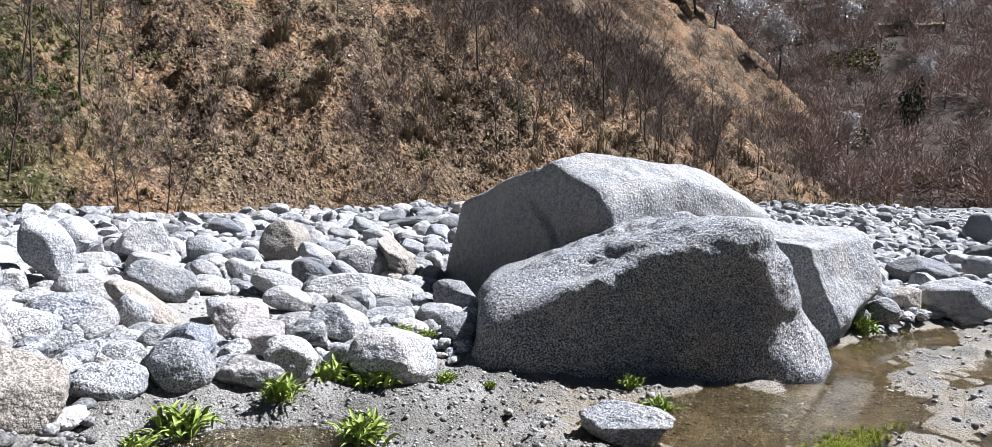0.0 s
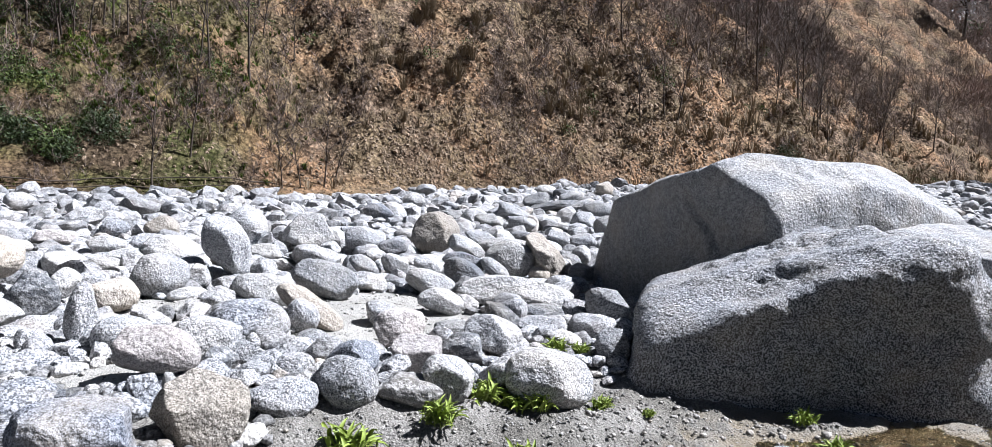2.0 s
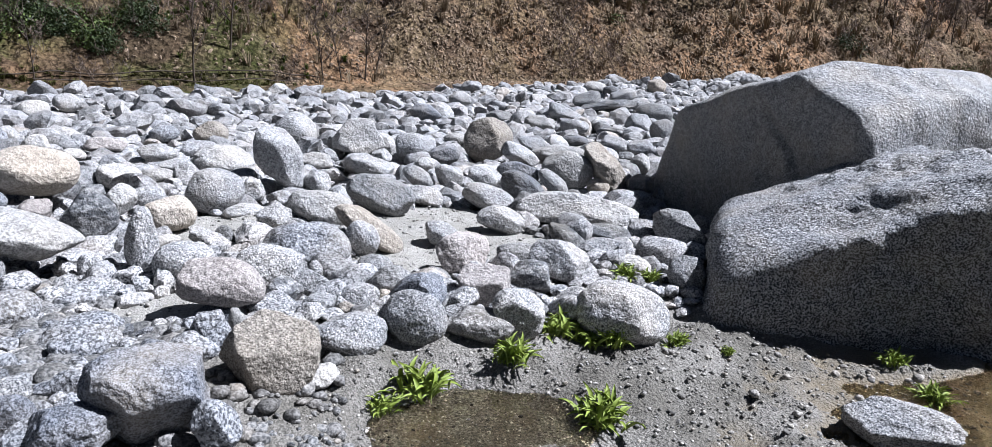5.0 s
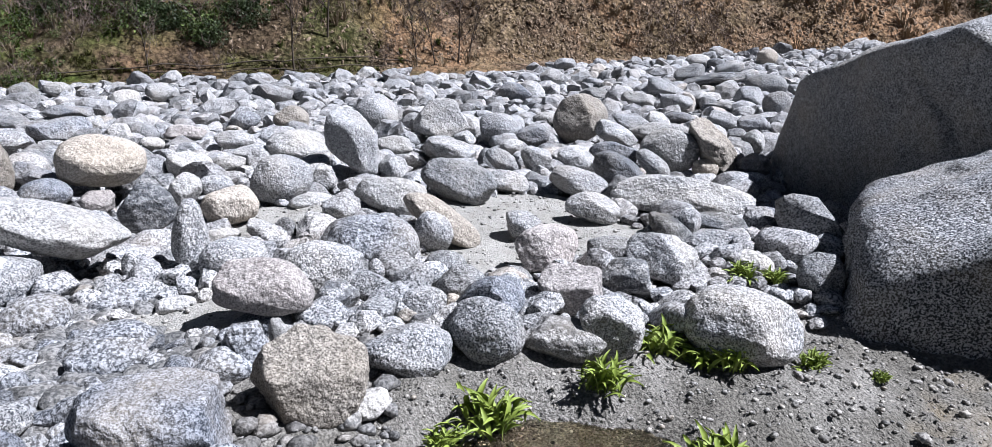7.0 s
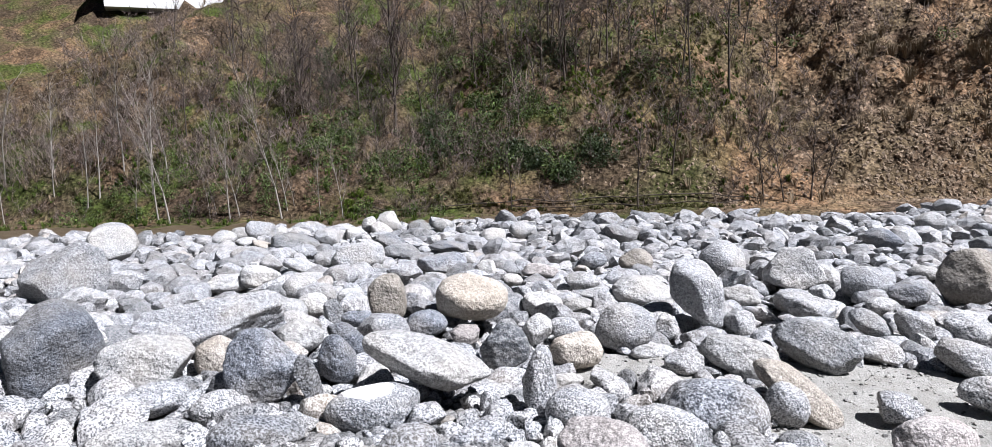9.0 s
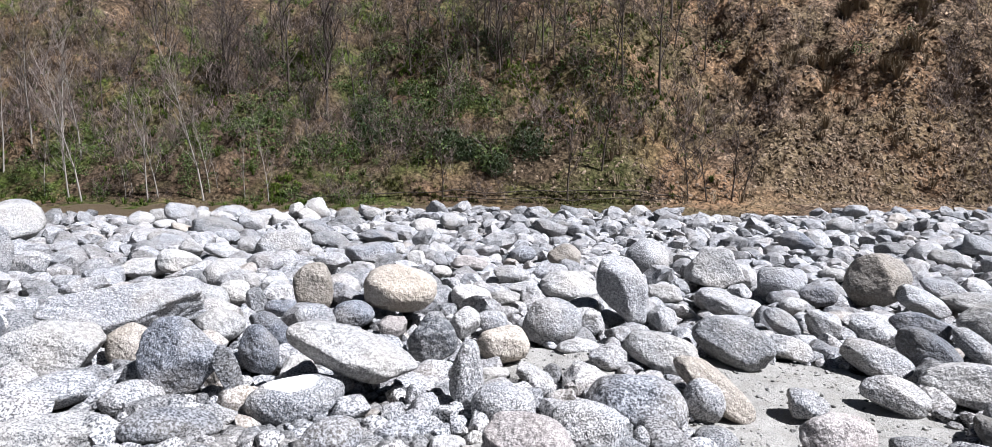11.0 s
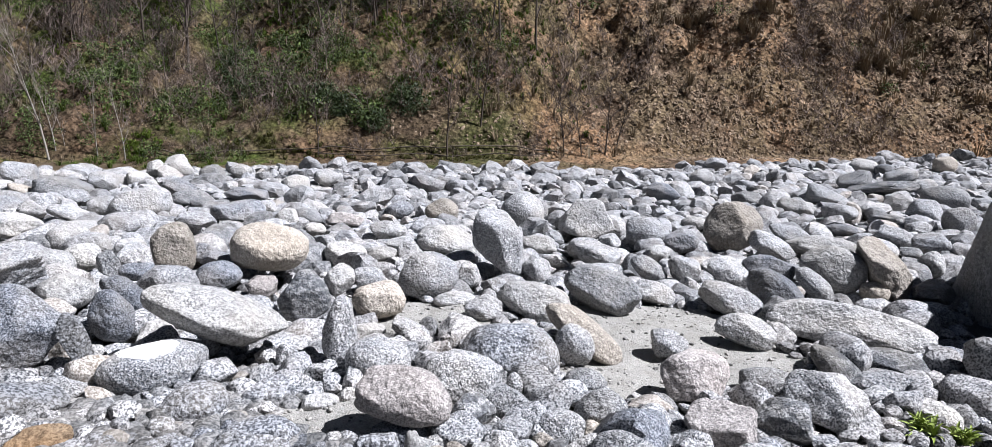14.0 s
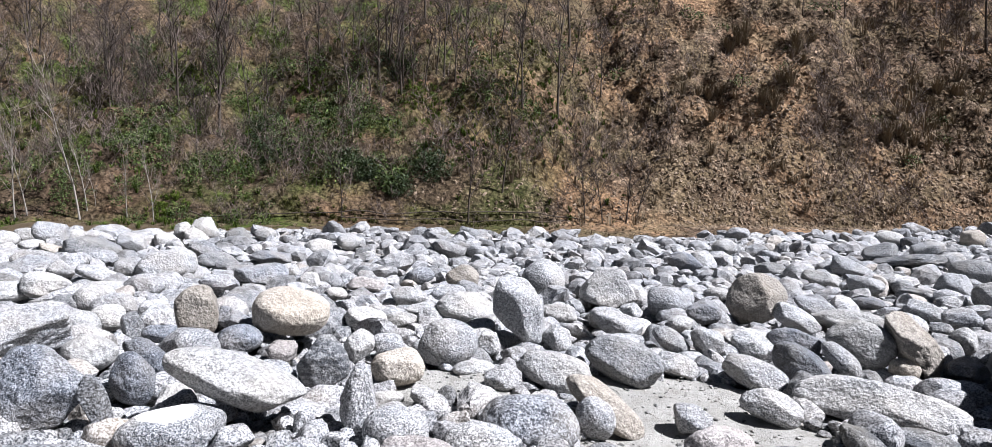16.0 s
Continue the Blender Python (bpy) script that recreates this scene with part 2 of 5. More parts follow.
def earth_material():
    """Grey silt and fine gravel, wet and brown near the water, darkened past the bank for gap shade."""
    m, nt, bsdf = nodes_of("silt and gravel", 0.9)
    pos = nt.nodes.new("ShaderNodeNewGeometry").outputs["Position"]
    col = ramp(nt, grain(nt, pos, 1.3, 6, 0.2), [(0.3, (0.31, 0.295, 0.265)), (0.55, (0.43, 0.405, 0.37)), (0.8, (0.50, 0.475, 0.435))])
    grit = ramp(nt, grain(nt, pos, 90.0, 3), [(0.42, (0.4,) * 3), (0.58, (1.1,) * 3)])
    col = blend(nt, 0.8, col, grit, "MULTIPLY")
    sep = nt.nodes.new("ShaderNodeSeparateXYZ")
    nt.links.new(pos, sep.inputs[0])
    bank = nt.nodes.new("ShaderNodeMapRange")
    bank.inputs["From Min"].default_value, bank.inputs["From Max"].default_value = 3.0, 2.45
    nt.links.new(sep.outputs["Y"], bank.inputs["Value"])
    damp = blend(nt, 1.0, bank.outputs[0], ramp(nt, grain(nt, pos, 2.2, 5, 0.4), [(0.40, (0.3,) * 3), (0.60, (0.9,) * 3)]), "MULTIPLY")
    col = blend(nt, damp, col, blend(nt, grit, (0.06, 0.056, 0.046), (0.18, 0.165, 0.14)))
    low = nt.nodes.new("ShaderNodeMapRange")
    low.inputs["From Min"].default_value, low.inputs["From Max"].default_value = -0.165, -0.215
    nt.links.new(sep.outputs["Z"], low.inputs["Value"])
    col = blend(nt, low.outputs[0], col, blend(nt, grain(nt, pos, 5.0, 4), (0.17, 0.135, 0.085), (0.30, 0.245, 0.165)))
    # Shade in the gaps between stones, painted into the ground colour past the bank.
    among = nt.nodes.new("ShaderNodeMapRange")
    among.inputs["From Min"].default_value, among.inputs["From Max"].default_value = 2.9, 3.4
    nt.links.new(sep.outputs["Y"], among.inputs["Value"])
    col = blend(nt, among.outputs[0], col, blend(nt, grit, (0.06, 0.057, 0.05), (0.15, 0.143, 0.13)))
    bankside = nt.nodes.new("ShaderNodeMapRange")
    bankside.inputs["From Min"].default_value, bankside.inputs["From Max"].default_value = 19.0, 23.0
    nt.links.new(sep.outputs["Y"], bankside.inputs["Value"])
    col = blend(nt, bankside.outputs[0], col, blend(nt, grain(nt, pos, 2.5, 6), (0.06, 0.043, 0.026), (0.16, 0.118, 0.07)))
    wet = nt.nodes.new("ShaderNodeMapRange")
    wet.inputs["To Min"].default_value, wet.inputs["To Max"].default_value = 0.92, 0.45
    nt.links.new(low.outputs[0], wet.inputs["Value"])
    nt.links.new(wet.outputs[0], bsdf.inputs["Roughness"])
    toned(nt, bsdf, col)
    relief(nt, bsdf, blend(nt, 0.5, grain(nt, pos, 60.0, 4), grain(nt, pos, 8.0, 5)), 1.0, 0.06)
    return m


def slope_material(name, soil, rock, grass, dry):
    """Loose rubble and soil with patches of turf and dead grass."""
    m, nt, bsdf = nodes_of(name, 0.95)
    bsdf.inputs["Specular IOR Level"].default_value = 0.06
    pos = nt.nodes.new("ShaderNodeNewGeometry").outputs["Position"]
    vor = nt.nodes.new("ShaderNodeTexVoronoi")
    vor.inputs["Scale"].default_value = 3.2
    nt.links.new(pos, vor.inputs["Vector"])
    col = ramp(nt, grain(nt, pos, 0.9, 8, 0.3, 0.7), [(0.32, tuple(c * 0.55 for c in soil)), (0.5, soil), (0.66, rock), (0.8, tuple(c * 1.2 for c in rock))])
    for scale, gap in ((2.6, 0.07), (6.0, 0.10)):
        cell, edge = nt.nodes.new("ShaderNodeTexVoronoi"), nt.nodes.new("ShaderNodeTexVoronoi")
        edge.feature = "DISTANCE_TO_EDGE"
        for v in (cell, edge):
            v.inputs["Scale"].default_value = scale
            nt.links.new(pos, v.inputs["Vector"])
        split = nt.nodes.new("ShaderNodeSeparateColor")
        nt.links.new(cell.outputs["Color"], split.inputs[0])
        col = blend(nt, 0.85, col, ramp(nt, split.outputs[0], [(0.0, (0.5,) * 3), (1.0, (1.45,) * 3)]), "MULTIPLY")
        loose = ramp(nt, grain(nt, pos, 0.55, 5), [(0.38, (0.25,) * 3), (0.55, (1,) * 3)])
        # Crevice shade between rubble pieces, painted as a much darker soil colour.
        dark = blend(nt, 1.0, ramp(nt, edge.outputs["Distance"], [(0.0, (0.85,) * 3), (gap, (0.0,) * 3)]), loose, "MULTIPLY")
        col = blend(nt, dark, col, tuple(c * 0.25 for c in soil))
    if dry:
        col = blend(nt, ramp(nt, grain(nt, pos, 0.16, 5, 0.5), [(0.47, (0,) * 3), (0.60, (0.7,) * 3)]), col, blend(nt, grain(nt, pos, 5.0, 6), tuple(c * k for c, k in zip(soil, (1.3, 1.15, 1.0))), tuple(c * k for c, k in zip(rock, (1.55, 1.3, 1.05)))))
        col = blend(nt, ramp(nt, grain(nt, pos, 0.35, 6, 0.4), [(0.45, (0,) * 3), (0.62, (0.75,) * 3)]), col, blend(nt, grain(nt, pos, 6.0, 5), (0.085, 0.06, 0.035), (0.22, 0.165, 0.095)))
    if grass:
        sep = nt.nodes.new("ShaderNodeSeparateXYZ")
        nt.links.new(pos, sep.inputs[0])
        side = nt.nodes.new("ShaderNodeMapRange")
        side.inputs["From Min"].default_value, side.inputs["From Max"].default_value = 9.0, -4.0
        nt.links.new(sep.outputs["X"], side.inputs["Value"])
        patch = ramp(nt, grain(nt, pos, 0.22, 5, 0.5), [(0.44, (0,) * 3), (0.60, (0.9,) * 3)])
        patch = blend(nt, 1.0, patch, side.outputs[0], "MULTIPLY")
        col = blend(nt, patch, col, blend(nt, grain(nt, pos, 4.0, 5), (0.018, 0.028, 0.006), (0.082, 0.118, 0.020)))
    if grass:
        # Leaf litter under the woods, its brown deepened to paint in their shade.
        litter_shade = blend(nt, 1.0, side.outputs[0], ramp(nt, grain(nt, pos, 0.5, 6, 0.3), [(0.36, (0.2,) * 3), (0.52, (0.8,) * 3)]), "MULTIPLY")
        col = blend(nt, litter_shade, col, blend(nt, patch, blend(nt, grain(nt, pos, 5.0, 5), (0.018, 0.013, 0.009), (0.092, 0.066, 0.042)), col))
    col = blend(nt, 1.0, col, ramp(nt, grain(nt, pos, 6.0, 7, 0.2, 0.75), [(0.38, (0.22,) * 3), (0.60, (1.5,) * 3)]), "MULTIPLY")
    toned(nt, bsdf, col)
    relief(nt, bsdf, blend(nt, 0.5, vor.outputs["Distance"], grain(nt, pos, 3.0, 8)), 0.9, 0.25)
    return m


def plain_material(name, a, b, scale, rough=0.85, spread=0.0):
    """Two tones mixed by fine noise, with a tone per piece."""
    m, nt, bsdf = nodes_of(name, rough)
    if rough >= 0.8:
        bsdf.inputs["Specular IOR Level"].default_value = 0.08
    geo = nt.nodes.new("ShaderNodeNewGeometry")
    col = blend(nt, grain(nt, geo.outputs["Position"], scale, 3), a, b)
    if spread:
        col = blend(nt, 1.0, col, ramp(nt, geo.outputs["Random Per Island"], [(0.0, (1 - spread,) * 3), (1.0, (1 + spread,) * 3)]), "MULTIPLY")
    toned(nt, bsdf, col)
    return m


EARTH = earth_material()
SCREE = slope_material("rubble slope", (0.148, 0.100, 0.065), (0.315, 0.228, 0.157), True, True)
FARWOOD = slope_material("wooded far slope", (0.085, 0.062, 0.05), (0.16, 0.122, 0.095), False, False)
RUBBLE = plain_material("brown rubble", (0.172, 0.122, 0.083), (0.325, 0.25, 0.18), 3.0, 0.95, 0.4)
TWIG = plain_material("bare brown twigs", (0.085, 0.065, 0.055), (0.26, 0.205, 0.175), 1.2, 0.9, 0.6)
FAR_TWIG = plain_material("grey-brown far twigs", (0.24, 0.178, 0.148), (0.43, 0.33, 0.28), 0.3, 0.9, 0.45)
PALE_TWIG = plain_material("pale birch twigs", (0.15, 0.125, 0.105), (0.28, 0.24, 0.205), 2.0, 0.9, 0.3)
DARK_TWIG = plain_material("dark bare twigs", (0.055, 0.043, 0.037), (0.125, 0.10, 0.087), 2.0, 0.9, 0.3)
OLIVE = plain_material("olive spring leaves", (0.09, 0.085, 0.025), (0.20, 0.185, 0.06), 0.8, 0.8, 0.4)
PINE = plain_material("dark evergreen needles", (0.018, 0.026, 0.018), (0.05, 0.062, 0.045), 0.8, 0.8, 0.4)
BARK = plain_material("dark bark", (0.05, 0.042, 0.035), (0.13, 0.105, 0.085), 14.0, 0.95)
BIRCH = plain_material("pale birch bark", (0.26, 0.232, 0.20), (0.42, 0.385, 0.34), 9.0, 0.9)
STRAW = plain_material("dead grass", (0.156, 0.114, 0.072), (0.324, 0.258, 0.174), 2.5, 0.95, 0.35)
LEAF = plain_material("evergreen bush leaves", (0.016, 0.028, 0.007), (0.125, 0.175, 0.038), 1.4, 0.75, 0.75)
FRESH = plain_material("fresh green leaves", (0.15, 0.21, 0.028), (0.33, 0.40, 0.075), 30.0, 0.6, 0.3)
TURF = plain_material("green turf", (0.022, 0.040, 0.007), (0.125, 0.175, 0.032), 1.5, 0.85, 0.6)
BLOSSOM = plain_material("white blossom", (0.595, 0.561, 0.544), (0.697, 0.680, 0.663), 3.0, 0.9, 0.15)
ROOF = plain_material("weathered tan roof", (0.255, 0.187, 0.128), (0.408, 0.323, 0.238), 1.5, 0.9)
PLASTER = plain_material("white plaster", (0.74, 0.73, 0.70), (0.82, 0.81, 0.79), 1.0, 0.9)
STONEWALL = plain_material("pale stone wall", (0.36, 0.32, 0.27), (0.60, 0.56, 0.50), 1.2, 0.95)
DARKGLASS = plain_material("dark window glass", (0.03, 0.035, 0.04), (0.05, 0.055, 0.06), 1.0, 0.15)
SPRING = plain_material("bright spring grass", (0.07, 0.105, 0.016), (0.19, 0.25, 0.045), 2.0, 0.85, 0.35)
OLIVE_TURF = plain_material("olive slope turf", (0.075, 0.078, 0.022), (0.175, 0.17, 0.062), 2.0, 0.9, 0.35)
IVY = plain_material("dark ivy leaves", (0.014, 0.024, 0.008), (0.062, 0.092, 0.026), 1.4, 0.6, 0.5)
MOSS = plain_material("wet green moss", (0.13, 0.16, 0.02), (0.36, 0.38, 0.05), 25.0, 0.8, 0.3)


def water_material():
    m, nt, bsdf = nodes_of("shallow brown water", 0.04)
    pos = nt.nodes.new("ShaderNodeNewGeometry").outputs["Position"]
    bsdf.inputs["Base Color"].default_value = (0.80, 0.70, 0.50, 1)
    bsdf.inputs["Transmission Weight"].default_value = 1.0
    bsdf.inputs["IOR"].default_value = 1.33
    bsdf.inputs["Specular IOR Level"].default_value = 0.5
    relief(nt, bsdf, grain(nt, pos, 7.0, 3, 0.6), 0.12, 0.02)
    return m


WATER = water_material()


def sand_material():
    """Pale fine sand with soft ripples, damp stains and scattered grit."""
    m, nt, bsdf = nodes_of("pale river sand", 0.9)
    pos = nt.nodes.new("ShaderNodeNewGeometry").outputs["Position"]
    col = ramp(nt, grain(nt, pos, 2.2, 6, 0.3), [(0.3, (0.36, 0.345, 0.31)), (0.55, (0.47, 0.45, 0.41)), (0.8, (0.55, 0.53, 0.485))])
    col = blend(nt, ramp(nt, grain(nt, pos, 5.5, 5, 0.5), [(0.50, (0,) * 3), (0.64, (0.5,) * 3)]), col, (0.31, 0.29, 0.25))
    col = blend(nt, 0.6, col, ramp(nt, grain(nt, pos, 110.0, 3), [(0.40, (0.5,) * 3), (0.58, (1.1,) * 3)]), "MULTIPLY")
    col = blend(nt, ramp(nt, grain(nt, pos, 34.0, 2), [(0.66, (0,) * 3), (0.69, (0.8,) * 3)]), col, (0.50, 0.48, 0.45))
    toned(nt, bsdf, col)
    relief(nt, bsdf, blend(nt, 0.4, grain(nt, pos, 11.0, 5), grain(nt, pos, 90.0, 3)), 0.9, 0.05)
    return m


PALE_SAND = sand_material()

# ---- large structure ----
def sheet(name, xs, ys, height, material, label):
    gx, gy = np.meshgrid(xs, ys)
    v = np.stack([gx.ravel(), gy.ravel(), height(gx.ravel(), gy.ravel())], -1)
    w, h = len(xs), len(ys)
    i = (np.arange(h - 1)[:, None] * w + np.arange(w - 1)).ravel()
    ob = new(name, mesh_of(name, v, np.stack([i, i + 1, i + w + 1, i + w], -1), material))
    return tagged(ob, label, "ground", kind="structure")


SAND = [(-0.25, 4.75, 0.42, 0.30), (1.30, 4.85, 0.75, 0.42), (0.95, 4.0, 0.35, 0.55), (1.65, 4.2, 0.45, 0.5), (-0.55, 3.15, 0.35, 0.22)]


def bar_surface(x, y):
    p = np.stack([x, y, 0 * x], -1)
    z = np.maximum(ground_height(x, y), -0.185)
    near = np.clip((3.0 - y) / 0.6, 0, 1)
    z = z + (0.035 - 0.015 * near) * fractal(p * 1.1, 3, 4) + (0.012 + 0.022 * near) * fractal(p * 8, 8, 4)
    for cx, cy, rx, ry in ((3.9, 0.95, 1.25, 0.50), (5.1, 1.42, 1.0, 0.30), (2.7, 0.55, 1.2, 0.50), (6.4, 0.75, 1.2, 0.30), (4.6, -0.4, 2.2, 0.6), (5.0, 1.75, 1.0, 0.35), (3.3, 1.45, 0.9, 0.30), (6.4, 1.65, 1.1, 0.26)):
        wob = 1 + 0.45 * lattice(p * 2.3, 51)
        z = z - 0.075 * np.clip(1.25 - (((x - cx) / rx) ** 2 + ((y - cy) / ry) ** 2) * wob, 0, 1)
    mound = np.exp(-(((x - 1.85) / 0.55) ** 2) - ((y - 2.05) / 0.36) ** 2)
    z = z + mound * (0.045 + 0.035 * np.abs(fractal(p * 5.0, 57, 4)) + 0.02 * fractal(p * 17, 58, 3))
    pool = np.clip(1.35 - (((x - 0.68) / 0.60) ** 2 + ((y - 1.98) / 0.30) ** 2) * (1 + 0.35 * lattice(p * 2.6, 53)), 0, 1)
    z = z * (1 - pool) + np.minimum(z, -0.165 + 0.03 * fractal(p * 4, 54, 3)) * pool
    bed = np.clip((y - 2.9) / 0.5, 0, 1)
    for cx, cy, rx, ry in SAND:
        bed = bed * np.clip((((x - cx) / (rx + 0.1)) ** 2 + ((y - cy) / (ry + 0.1)) ** 2) * 1.3 - 1.0, 0, 1)
    z = z - 0.07 * bed * np.clip((y - 3.6) / 0.8, 0, 1)
    drop = np.clip((y - bar_edge(x) - 0.2) / 2.5, 0, 1)
    z = z - 1.75 * drop * drop * (3 - 2 * drop)
    return z + 0.12 * drop * fractal(p * 0.5, 11, 3)


def hill_surface(x, y):
    p = np.stack([x, y, 0 * x], -1)
    foot = 33.5 + 1.6 * lattice(p * np.array([0.09, 0, 0]), 21) + 0.004 * np.clip(x, 0, 99) ** 2 * 0.4
    up = np.clip(y - foot, 0, None)
    steep = 0.80 + 0.10 * lattice(p * np.array([0.05, 0.0, 0]), 5)
    brow = 11.0 + 3.0 * lattice(p * np.array([0.08, 0.0, 0]), 6) + 40 * np.clip((x - 8) / 26, 0, 1)
    z = -1.75 + 0.06 * np.clip(y - 29, 0, 5) + steep * np.minimum(up, brow) + 0.48 * np.clip(up - brow, 0, None) + 0.25 * np.clip(up, 0, 1.5)
    gully = fractal(p * np.array([0.16, 0.05, 0]), 33, 4)
    z = z + np.clip(up / 5, 0, 1) * (1.15 * gully + 0.7 * fractal(p * 0.7, 12, 4)) + 0.08 * fractal(p * 1.8, 14, 3)
    crag = np.abs(lattice(p * 1.7, 61)) + 0.6 * np.abs(lattice(p * 3.1 + 9, 62))
    return z + np.clip(up / 2, 0, 1) * (0.30 * crag + 0.10 * lattice(p * 5.0, 63)) * (0.45 + 0.55 * np.clip((x + 2) / 8, 0, 1))


xs = np.unique(np.concatenate([np.arange(-60, -6, 1.2), np.arange(-6, -0.5, 0.09), np.arange(-0.5, 8, 0.06), np.arange(8, 10, 0.09), np.arange(10, 30, 0.4), np.arange(30, 140, 2.0)]))
ys = np.unique(np.concatenate([np.arange(-14, -1, 0.6), np.arange(-1, 0.4, 0.1), np.arange(0.4, 3.2, 0.05), np.arange(3.2, 6, 0.1), np.arange(6, 22, 0.3), np.arange(22, 34.2, 0.8)]))
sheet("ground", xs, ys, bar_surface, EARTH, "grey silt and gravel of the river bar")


def sand_surface(x, y):
    """The pale sand in the hollows between the stones."""
    p = np.stack([x, y, 0 * x], -1)
    far = np.min([((x - cx) / rx) ** 2 + ((y - cy) / ry) ** 2 for cx, cy, rx, ry in SAND], axis=0)
    return bar_surface(x, y) + 0.012 + 0.008 * fractal(p * 3.0, 91, 3) - 0.10 * np.clip(far - 1.25, 0, 1.5)


sheet("sand", np.arange(-1.6, 2.8, 0.05), np.arange(2.6, 5.9, 0.05), sand_surface, PALE_SAND, "pale grey-beige sand in hollows between the boulders")
sheet("hillside", np.concatenate([np.arange(-130, -70, 2.0), np.arange(-70, -34, 0.8), np.arange(-34, 58, 0.24), np.arange(58, 115, 0.7)]), np.concatenate([np.arange(29.5, 33, 0.5), np.arange(33, 49, 0.24), np.arange(49, 75, 0.7), np.arange(75, 140, 2.0)]), hill_surface, SCREE, "steep brown rubble hillside with dry grass")


def far_surface(x, y):
    p = np.stack([x, y, 0 * x], -1)
    up = np.clip((x - 95) * 0.55 + (y - 30) * 0.55, 0, None)
    return -2.2 + 0.55 * up + 3.0 * fractal(p * 0.03, 44, 4) * np.clip(up / 20, 0, 1)


sheet("far_hillside", np.arange(60, 420, 5.0), np.arange(-60, 330, 5.0), far_surface, FARWOOD, "distant wooded hillside in brown spring haze")
water = new("water", mesh_of("water", [(-0.6, -6, -0.215), (9.5, -6, -0.215), (9.5, 2.3, -0.215), (-0.6, 2.3, -0.215)], [(0, 1, 2, 3)], WATER))
tagged(water, "shallow brown stream water over mud", "water", kind="structure")
ang = np.linspace(0, 2 * math.pi, 33)[:-1]
rim = [(0.68 + 0.66 * math.cos(a), 1.92 + 0.42 * math.sin(a), -0.128) for a in ang]
pool_water = new("pool_water", mesh_of("pool_water", [(0.68, 1.92, -0.128)] + rim, [(0, 1 + k, 1 + (k + 1) % 32) for k in range(32)], WATER))
tagged(pool_water, "still brown pool at the foot of the boulders", "water", kind="structure")

# ---- the two great boulders ----
def great_boulder(origin, along, shells, seed, label, dents=(), material=None, rough=1.0, crack=()):
    """Bodies cut by planes, given in a frame with u along the rock, v away and w up."""
    u = Vector((along[0], along[1], 0)).normalized()
    away = Vector((-u.y, u.x, 0))
    verts, faces, n = [], [], 0
    dirs, tri = BALLS[6]
    for centre, planes, sharp in shells:
        p = dirs * cut_shape(dirs, planes, sharp)[:, None] + np.array(centre)
        out = dirs * (0.05 * fractal(p * 1.7, seed, 4) + rough * (0.075 * np.clip(fractal(p * (2.2, 2.2, 4.5), seed + 6, 4), 0.05, 1) + 0.03 * fractal(p * 7, seed + 9, 4) + 0.009 * fractal(p * 26, seed + 3, 2)))[:, None]
        p = p + out
        for du, dv, dw, wide, deep in dents:
            gap = np.linalg.norm((p - (du, dv, dw)) * (1, 1, 1.6), axis=1) / wide
            p = p - dirs * (deep * np.clip(1 - gap**2, 0, 1) ** 1.3)[:, None]
        for a, b in zip(crack, crack[1:]):
            a, b = np.array(a), np.array(b)
            k = np.clip((p - a) @ (b - a) / ((b - a) @ (b - a)), 0, 1)
            gap = np.linalg.norm(p - a - k[:, None] * (b - a), axis=1)
            p = p - dirs * (0.085 * np.clip(1 - gap / 0.06, 0, 1))[:, None]
        verts.append(p)
        faces.append(tri + n)
        n += len(p)
    v = np.concatenate(verts)
    world = np.outer(v[:, 0], u) + np.outer(v[:, 1], away) + np.outer(v[:, 2], (0, 0, 1))
    ob = new("great_boulder", mesh_of("great_boulder", world, np.concatenate(faces), material or GREAT))
    ob.location = origin
    return tagged(ob, label, "boulder", "great boulders by the pool")


GREAT = stone_material("great boulder granite", (0.52, 0.52, 0.528), (0.034, 0.040, 0.050), 0.60, speck=105, vary=0.02, tinted=0.2, contrast=0.05)
GREAT_PALE = stone_material("pale great boulder granite", (0.46, 0.455, 0.45), (0.085, 0.09, 0.10), 0.47, speck=105, vary=0.02, tinted=0.25)
great_boulder((4.08, 2.52, -0.22), (0.93, -0.367), [((0, 0, 0.5), [
    (-0.12, -0.99, -0.09, 0.77), (-0.40, -0.12, 0.91, 0.60), (-0.9, 0.35, 0.2, 1.19), (0.82, -0.1, 0.57, 0.96), (-0.35, 0.08, 0.93, 0.515), (0.40, 0.10, 0.91, 0.70),
    (0, 1, 0.1, 0.75), (0, 0, -1, 0.75), (-0.75, -0.65, 0.0, 1.44), (0.6, -0.8, 0.22, 1.05), (-0.08, -0.80, 0.60, 0.98)], 20)], 3,
    "huge grey speckled granite boulder beside the pool", rough=0.8, dents=
    [(-0.90, -0.42, 0.72, 0.20, 0.06), (-0.70, -0.46, 0.76, 0.22, 0.07), (-0.42, -0.62, 0.80, 0.30, 0.05), (0.75, -0.75, 0.35, 0.35, 0.05), (-0.2, -0.80, 0.15, 0.4, 0.04)])
